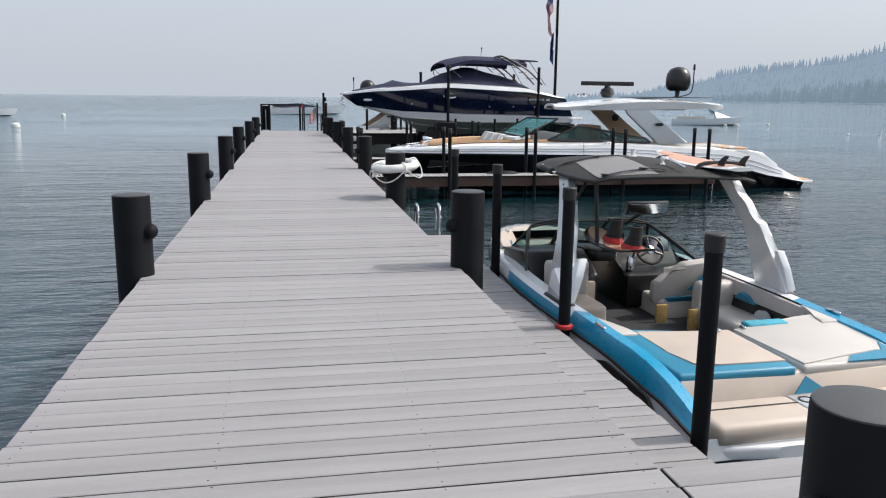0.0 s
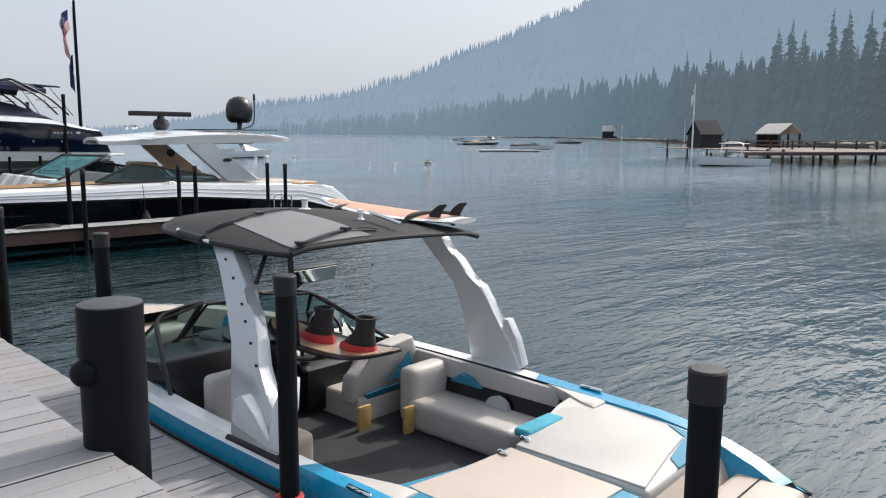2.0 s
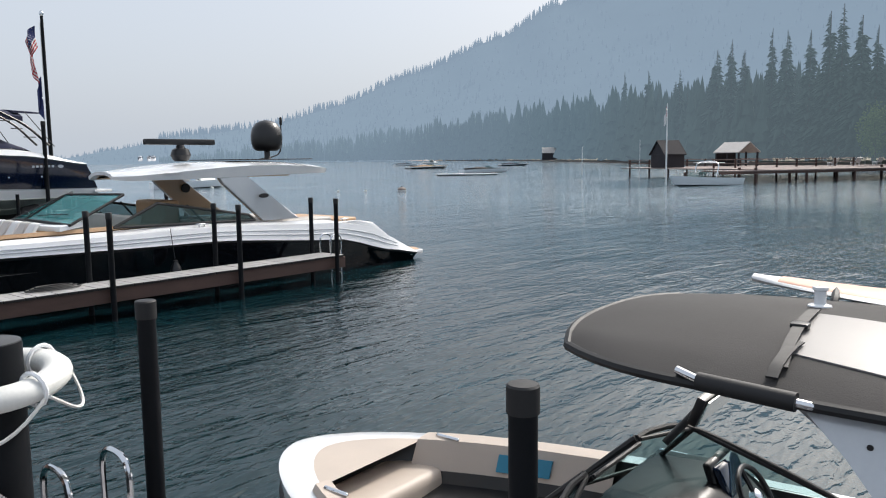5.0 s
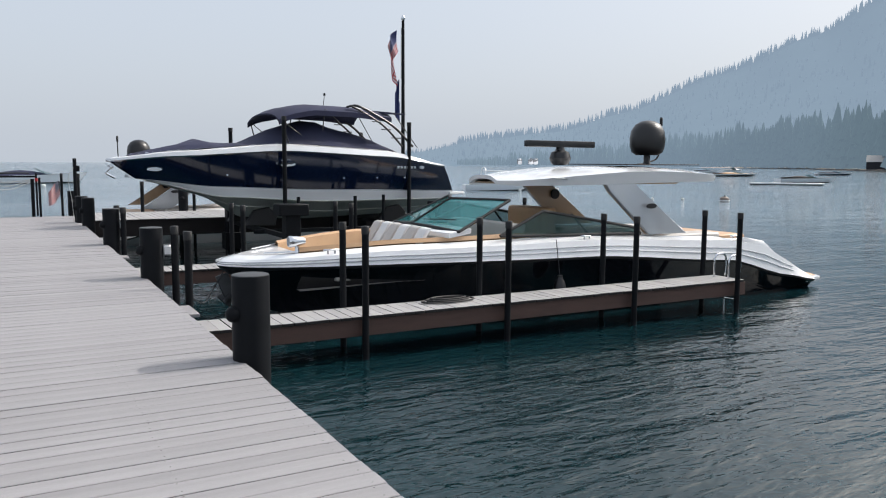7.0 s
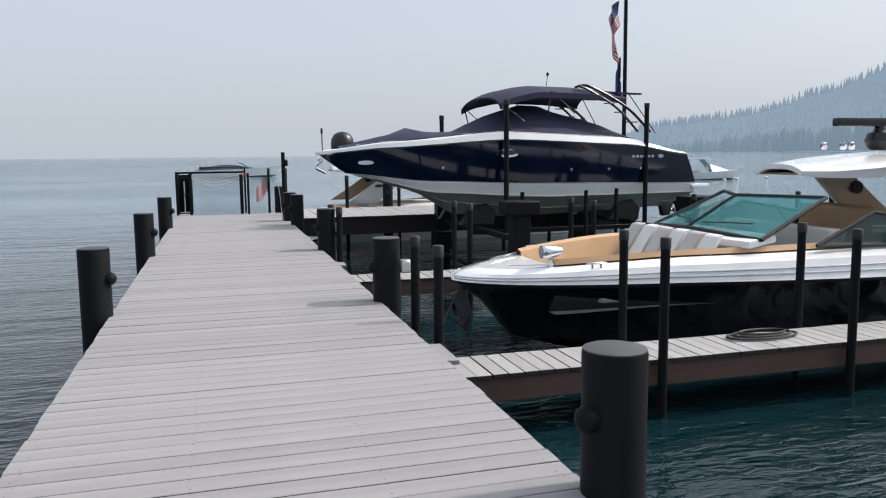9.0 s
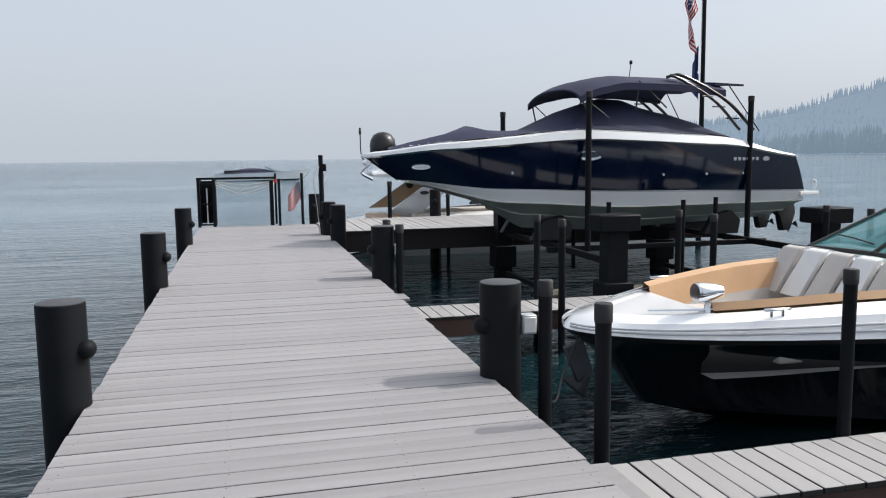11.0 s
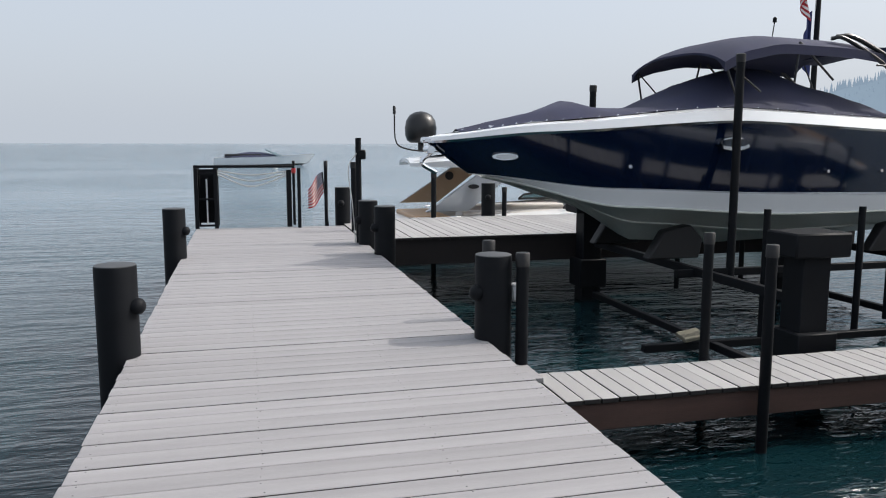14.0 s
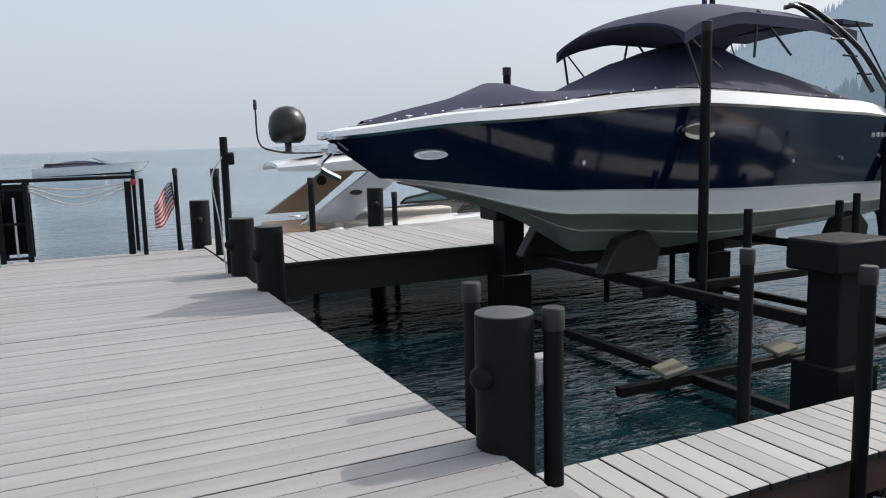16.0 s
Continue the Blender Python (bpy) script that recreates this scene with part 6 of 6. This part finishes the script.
t = thing("far_flag_pole", "white flag pole with a limp flag on the far pier", "flag pole", pose(69.0, 37.6, WATER_Z - 1))
part("pole", rod(BM(), (0, 0, 0), (0, 0, 8.5), .09, .05, 10), CREAMTRIM, t)
bm = BM()
cloth(bm, lambda u, v: Vector((-.05 - .5 * u, .06 * math.sin(8 * u), 8.2 - 1.0 * v - .9 * u)), 10, 6, 0, 1, 0, 1)
part("flag", bm, FLAG_WHITE, t)
bm = BM()
cloth(bm, lambda u, v: Vector((-.06 - .3 * u, .02 + .06 * math.sin(8 * u), 8.23 - .35 * v - .9 * u)), 10, 3, 0, 1, 0, 1)
part("flag_stripe", bm, FLAG_RED, t)
for x, y, h in ((118, 64, 4.2), (152, 38, 6), (128, 11, 7.5), (96, 62, 3)):
    t = thing("slim_mast", "slim pale mast standing on the shore", "mast", pose(x, y, 0))
    part("pole", rod(BM(), (0, 0, -1), (0, 0, h), .07, .04, 8), CREAMTRIM, t)
for k in range(9):
    p = A + d * (33 + 1.9 * k) + nrm * (13 + (k % 2) * 1.5)
    t = thing("deck_chair", "white deck chair on the far pier", "chair", pose(p.x, p.y, .12, 0, 0, 40), group="far deck chairs")
    part("seat", box(BM(), -.3, .9, -.3, .3, .32, .40, .02), CREAMTRIM, t)
    part("back", plate(BM(), [(-.3, -.3, .36), (-.3, .3, .36), (-.75, .3, .95), (-.75, -.3, .95)], (.06, 0, .02)), CREAMTRIM, t)
    for x in (-.2, .8):
        for y in (-.25, .25):
            part("leg", box(BM(), x - .03, x + .03, y - .03, y + .03, 0, .33), CREAMTRIM, t)


# ---- shore, forest and mountain ----
SHORE = [(58, -40), (60, -18), (66, 0), (76, 5), (97, 13), (131, 30), (170, 62), (240, 118), (420, 265), (700, 520), (1000, 980), (1150, 1900)]


def shore_strip(name, offsets, heights, material, label):
    """Land in strips that follow the shoreline, rising inland."""
    pts = [Vector((x, y, 0)) for x, y in SHORE]
    fine = []
    for a, b in zip(pts, pts[1:]):
        for k in range(8):
            fine.append(a.lerp(b, k / 8))
    fine.append(pts[-1])
    bm = BM()
    rows = []
    for off, h in zip(offsets, heights):
        row = []
        for i, p in enumerate(fine):
            q, r = fine[max(0, i - 2)], fine[min(len(fine) - 1, i + 2)]
            t = (r - q).normalized()
            n = Vector((t.y, -t.x, 0))
            w = noise.noise((p.x * .05, p.y * .05, off)) * min(2.5, off * .12)
            row.append(bm.verts.new((p.x + n.x * (off + w), p.y + n.y * (off + w), WATER_Z + h + noise.noise((p.x * .07, p.y * .07, 5 + off)) * h * .12)))
        rows.append(row)
    for a, b in zip(rows, rows[1:]):
        for i in range(len(a) - 1):
            bm.faces.new((a[i], a[i + 1], b[i + 1], b[i]))
    ob = part(name, bm, material)
    return tagged(ob, label, "ground", kind="structure")


shore_strip("beach_ground", (-3, 0, 4, 10, 16), (-.5, .03, .35, .55, .75), SAND, "reddish pebble beach along the lake")
shore_strip("forest_ground", (15.5, 30, 60, 130), (.72, 1.0, 3, 10), SOIL, "wooded ground rising behind the beach")
foam = shore_strip("surf_line", (-.25, .0, .22), (.01, .05, .05), CREAMTRIM, "thin white surf line on the beach")


def conifer_mesh(name, h, rng, whorls=36, per=9, spread=.12):
    """Trunk and crown of a tall conifer: drooping needle fans in uneven whorls."""
    tb = BM()
    skin_rings(tb, [ring_at((.02 * h * .02 * k, 0, h * k / 6), (0, 0, 1), h * .012 * (1 - k / 6.3) + .03, 8) for k in range(7)])
    cb = BM()
    for k in range(whorls):
        t = (k + rng.random() * .9) / whorls
        z = h * (.05 + .95 * t)
        reach = h * spread * min(1, .62 + 2.2 * t) * (1 - t) ** .72 * rng.uniform(.72, 1.12) + .12
        lean = rng.uniform(0, 6.28)
        for j in range(per if t < .85 else 6):
            if rng.random() < .10:
                continue
            a = 2 * math.pi * (j + rng.random()) / per
            ln = reach * rng.uniform(.5, 1.15) * (1 + .16 * math.cos(a - lean))
            dr = ln * rng.uniform(.05, .5)
            u = Vector((math.cos(a), math.sin(a), 0))
            w = Vector((-u.y, u.x, 0)) * (ln * rng.uniform(.10, .20) + .05)
            b0 = Vector((0, 0, z + rng.uniform(-.01, .01) * h))
            mid = b0 + u * ln * .6 + Vector((0, 0, .06 * ln - dr * .3))
            tip = b0 + u * ln + Vector((0, 0, -dr))
            top = mid + Vector((0, 0, ln * .12))
            v = [cb.verts.new(q) for q in (b0, mid + w, tip, mid - w, top)]
            for f in ((0, 1, 4), (1, 2, 4), (2, 3, 4), (3, 0, 4), (0, 3, 2, 1)):
                cb.faces.new([v[q] for q in f])
    out = []
    for nm, bmx, m in (("trunk", tb, BARK), ("crown", cb, NEEDLE)):
        bmesh.ops.recalc_face_normals(bmx, faces=bmx.faces)
        me = bpy.data.meshes.new(nm)
        bmx.to_mesh(me)
        bmx.free()
        me.materials.append(m)
        out.append(me)
    return out


def shore_point(u, off):
    """A place inland: u runs along the shoreline's points, off metres behind it."""
    i = min(int(u), len(SHORE) - 2)
    a, b = Vector((*SHORE[i], 0)), Vector((*SHORE[i + 1], 0))
    t = (b - a).normalized()
    p = a.lerp(b, u - i)
    return p + Vector((t.y, -t.x, 0)) * off


def ground_z(off):
    return WATER_Z + float(np.interp(off, (0, 4, 10, 16, 30, 60, 130), (.03, .35, .55, .75, 1.0, 3, 10)))


trng = random.Random(11)
# the wooded slope: tree-top heights by bearing, and how far off the shore lies there
CREST = [(30, .6), (40, 1.9), (50.7, 3.7), (56, 4.9), (60, 5.5), (64, 6.2), (67, 6.4), (70, 6.9), (74, 7.2), (78, 7.8), (80, 8.4), (83, 10), (86, 12.5), (90, 14), (110, 15)]
SHORE_BEARING = ((31, 45.6, 53.4, 57.8, 64, 70, 77, 82.4, 86, 90, 100), (1150, 1100, 872, 497, 267, 181, 134, 98, 77, 67, 64))


def slope_spot(bear, back, elev):
    """A tree at a bearing from the pier, so far behind the shore, and the height that lifts its top to an elevation."""
    dist = float(np.interp(bear, *SHORE_BEARING)) + back
    a = radians(bear)
    z = WATER_Z + .8 + min(back, 40) * .04
    return (dist * math.sin(a), 6 + dist * math.cos(a), z, max(5.0, dist * math.tan(radians(elev)) + 1.5 - z))


def crest(bear):
    """Uneven tree-top line: clumps and gaps along the shore."""
    return ctrl(CREST, bear) * (.80 + .20 * noise.noise((bear * 1.1, 3, 0)) + .16 * noise.noise((bear * 4.3, 7, 0)))


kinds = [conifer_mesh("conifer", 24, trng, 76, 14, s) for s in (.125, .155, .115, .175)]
# the trees that stand out above the rest: bearing and elevation of the top
STANDING = [(62.9, 5.9), (64.5, 5.9), (66.6, 5.9), (69, 7.1), (69.9, 7.7), (70.7, 7), (72.4, 8.3), (73.3, 8.1), (74.7, 8), (75.8, 9.1), (76.5, 9.5), (77.6, 8.7), (78.5, 8), (80.6, 11.6), (81.9, 9.4),
            (83.2, 11.5), (84.2, 13), (85.3, 15), (86.5, 16), (88, 14), (89.3, 17), (91, 16), (93, 17)]
for k in range(290):
    if k < len(STANDING):
        bear, elev = STANDING[k]
        back = trng.uniform(15, 19)
    else:
        bear = 60 + 42 * ((k + trng.random()) / 290)
        elev = crest(bear) * trng.uniform(.50, 1.0)
        back = trng.uniform(18, 42)
    x, y, z, h = slope_spot(bear, back, elev)
    t = thing("conifer_tree", "tall dark green conifer in the hazy shore forest", "tree", pose(x, y, z, 0, 0, trng.uniform(0, 360)), group="shore forest")
    slim = min(1.0, 26 / h) * trng.uniform(.85, 1.1)
    t.scale = (h / 24 * slim,) * 2 + (h / 24,)
    tm, cm = kinds[k % 4]
    for nm, me in (("trunk", tm), ("crown", cm)):
        o = new(nm, me)
        o.parent = t


def leafy(x, y, z, r, h, material, label, name, seed, n=420):
    """A broad-leaved tree or shrub: limbs and many small leaf clumps with gaps."""
    q = random.Random(seed)
    t = thing(name, label, "tree" if h > 3 else "shrub", pose(x, y, z))
    bm = BM()
    skin_rings(bm, [ring_at((.05 * k, 0, h * .14 * k), (0, 0, 1), .05 * h * .35 * (1 - k / 6), 8) for k in range(5)])
    for k in range(6):
        a = k * 1.05
        rod(bm, (0, 0, h * (.25 + .04 * k)), (r * .6 * math.cos(a), r * .6 * math.sin(a), h * (.55 + .05 * k)), .02 * h * .3, .02, 6)
    part("trunk", bm, BARK, t)
    bm = BM()
    for k in range(n):
        a, b, c = q.uniform(0, 6.28), q.uniform(-1, 1), q.random() ** .4
        lump = 1 + .25 * math.sin(3 * a + seed) * math.cos(4 * b)
        p = Vector((r * lump * c * math.sqrt(1 - b * b) * math.cos(a), r * lump * c * math.sqrt(1 - b * b) * math.sin(a), h * .58 + h * .42 * lump * c * b))
        s = r * q.uniform(.035, .085)
        u = Vector((q.uniform(-1, 1), q.uniform(-1, 1), q.uniform(-.4, .8))).normalized()
        w = u.orthogonal().normalized()
        e = u.cross(w)
        vs = [bm.verts.new(p + v) for v in (w * s, e * s, -w * s, -e * s, u * s * .6)]
        for f in ((0, 1, 4), (1, 2, 4), (2, 3, 4), (3, 0, 4), (0, 3, 2, 1)):
            bm.faces.new([vs[i] for i in f])
    part("crown", bm, material, t)


for k, (bear, back, elev, r, m) in enumerate(((78.6, 8, 3.4, 2.5, LEAF), (82.0, 9, 1.5, 2.5, SHRUB), (83.9, 11, .7, 1.7, SHRUB), (85.2, 12, .7, 1.7, SHRUB), (86.4, 10, .9, 1.7, SHRUB), (87.4, 14, 4.6, 1.6, LEAF),
                                              (89.0, 14, 3.8, 1.8, LEAF), (91.0, 12, 1.6, 2.2, SHRUB), (80.6, 9, .5, 1.6, SHRUB))):
    x, y, z, h = slope_spot(bear, back, elev)
    leafy(x, y, z - .5, r, h, m, "pale green leafy tree above the beach" if m == LEAF else "olive green shrub above the beach", "leafy_tree" if m == LEAF else "shrub", 20 + k, 2200)


def far_trees(name, spots, material, label, sides=6):
    """Many distant conifers in one mesh: three ragged tiers each."""
    q = random.Random(5)
    vs, fs = [], []
    for x, y, z, h in spots:
        for z0, z1, w in ((.04, .40, .16), (.20, .55, .145), (.36, .70, .12), (.52, .84, .09), (.70, 1.0, .055)):
            base = len(vs)
            ph = q.random() * 6
            for j in range(sides):
                a = ph + 2 * math.pi * j / sides
                rr = h * w * q.uniform(.6, 1.25)
                vs.append((x + rr * math.cos(a), y + rr * math.sin(a), z + h * (z0 + q.uniform(-.05, .05))))
            vs.append((x + h * q.uniform(-.01, .01), y, z + h * z1))
            for j in range(sides):
                fs.append((base + j, base + (j + 1) % sides, base + sides))
    me = bpy.data.meshes.new(name)
    me.from_pydata(vs, [], fs)
    me.materials.append(material)
    return tagged(new(name, me), label, "forest", kind="stuff")


def woods(count, b0, b1, back, low):
    out = []
    for k in range(count):
        bear = trng.uniform(b0, b1)
        out.append(slope_spot(bear, trng.uniform(*back), crest(bear) * (low + (1.0 - low) * trng.random() ** .8)))
    return out


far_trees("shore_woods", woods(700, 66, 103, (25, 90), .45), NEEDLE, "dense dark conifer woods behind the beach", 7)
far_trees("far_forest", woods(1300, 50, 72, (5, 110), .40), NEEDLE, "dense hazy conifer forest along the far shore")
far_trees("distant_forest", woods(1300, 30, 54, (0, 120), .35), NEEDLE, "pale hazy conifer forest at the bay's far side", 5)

# the ridge: heights by bearing, seen from the pier
RIDGE = [(14, .1), (24, .45), (27, 1.0), (32, 2.0), (37, 2.5), (42, 3.9), (48, 6.3), (54, 8.6), (58, 10.7), (63, 11.7), (68, 12.9), (76, 14.5), (90, 15.5), (105, 14.5), (125, 10), (150, 5)]


def ridge_h(bearing):
    return ctrl(RIDGE, bearing)


bm = BM()
rows = []
for k in range(137):
    bear = 14 + k
    a = radians(bear)
    row = []
    for j in range(13):
        s = j / 12
        dist = 1250 + 1000 * s
        h = dist * math.tan(radians(ridge_h(bear))) * (s ** .9) * (1 if s < 1 else 1)
        h *= 1 + .05 * noise.noise((bear * .35, s * 4, 2)) * (1 if s < .95 else .3)
        row.append(bm.verts.new((dist * math.sin(a), dist * math.cos(a), WATER_Z - 3 + h)))
    rows.append(row)
for r0, r1 in zip(rows, rows[1:]):
    for j in range(12):
        bm.faces.new((r0[j], r1[j], r1[j + 1], r0[j + 1]))
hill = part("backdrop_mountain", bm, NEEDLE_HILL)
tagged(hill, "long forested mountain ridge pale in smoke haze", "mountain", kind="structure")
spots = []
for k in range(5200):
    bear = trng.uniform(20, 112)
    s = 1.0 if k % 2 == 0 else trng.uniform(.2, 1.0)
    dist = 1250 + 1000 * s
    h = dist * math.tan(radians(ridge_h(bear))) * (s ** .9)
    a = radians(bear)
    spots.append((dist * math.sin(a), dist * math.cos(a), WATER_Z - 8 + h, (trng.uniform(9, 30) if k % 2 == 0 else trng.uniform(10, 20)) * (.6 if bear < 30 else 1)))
far_trees("ridge_trees", spots, NEEDLE_HILL, "countless conifers on the mountain ridge, pale with painted haze", 5)
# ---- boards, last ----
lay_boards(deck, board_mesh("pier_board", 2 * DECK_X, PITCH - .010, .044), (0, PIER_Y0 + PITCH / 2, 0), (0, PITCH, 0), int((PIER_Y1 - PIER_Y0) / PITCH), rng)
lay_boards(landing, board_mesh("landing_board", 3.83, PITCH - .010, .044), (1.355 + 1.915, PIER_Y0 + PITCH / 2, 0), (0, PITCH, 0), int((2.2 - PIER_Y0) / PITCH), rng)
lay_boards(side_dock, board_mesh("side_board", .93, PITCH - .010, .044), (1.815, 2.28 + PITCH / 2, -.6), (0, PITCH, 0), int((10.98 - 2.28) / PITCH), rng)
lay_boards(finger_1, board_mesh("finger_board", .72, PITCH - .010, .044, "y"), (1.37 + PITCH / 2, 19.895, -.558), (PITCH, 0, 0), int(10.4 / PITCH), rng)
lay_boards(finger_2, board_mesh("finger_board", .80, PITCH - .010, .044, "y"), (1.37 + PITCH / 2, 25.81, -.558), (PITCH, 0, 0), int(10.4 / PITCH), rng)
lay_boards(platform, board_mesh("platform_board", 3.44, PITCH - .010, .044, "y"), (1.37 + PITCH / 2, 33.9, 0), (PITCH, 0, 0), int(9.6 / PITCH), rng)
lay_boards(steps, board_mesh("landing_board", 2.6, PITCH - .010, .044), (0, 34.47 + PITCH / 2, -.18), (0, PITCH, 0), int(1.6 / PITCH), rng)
# screw heads in rows over the joists
bm = BM()
srng = random.Random(8)
k = 0
y = PIER_Y0 + PITCH / 2
while y < 30:
    for x in (-1.27, -.45, .45, 1.27):
        for o in (-.05, .05):
            c = Vector((x + srng.uniform(-.012, .012), y + o + srng.uniform(-.006, .006), .0035))
            bm.faces.new([bm.verts.new(c + Vector((.0045 * math.cos(q), .0045 * math.sin(q), 0))) for q in (0, 1.26, 2.51, 3.77, 5.03)])
    y += PITCH
part("deck_screws", bm, STEEL, deck, "tiny dark screw heads", smooth=False)["kind"] = "stuff"
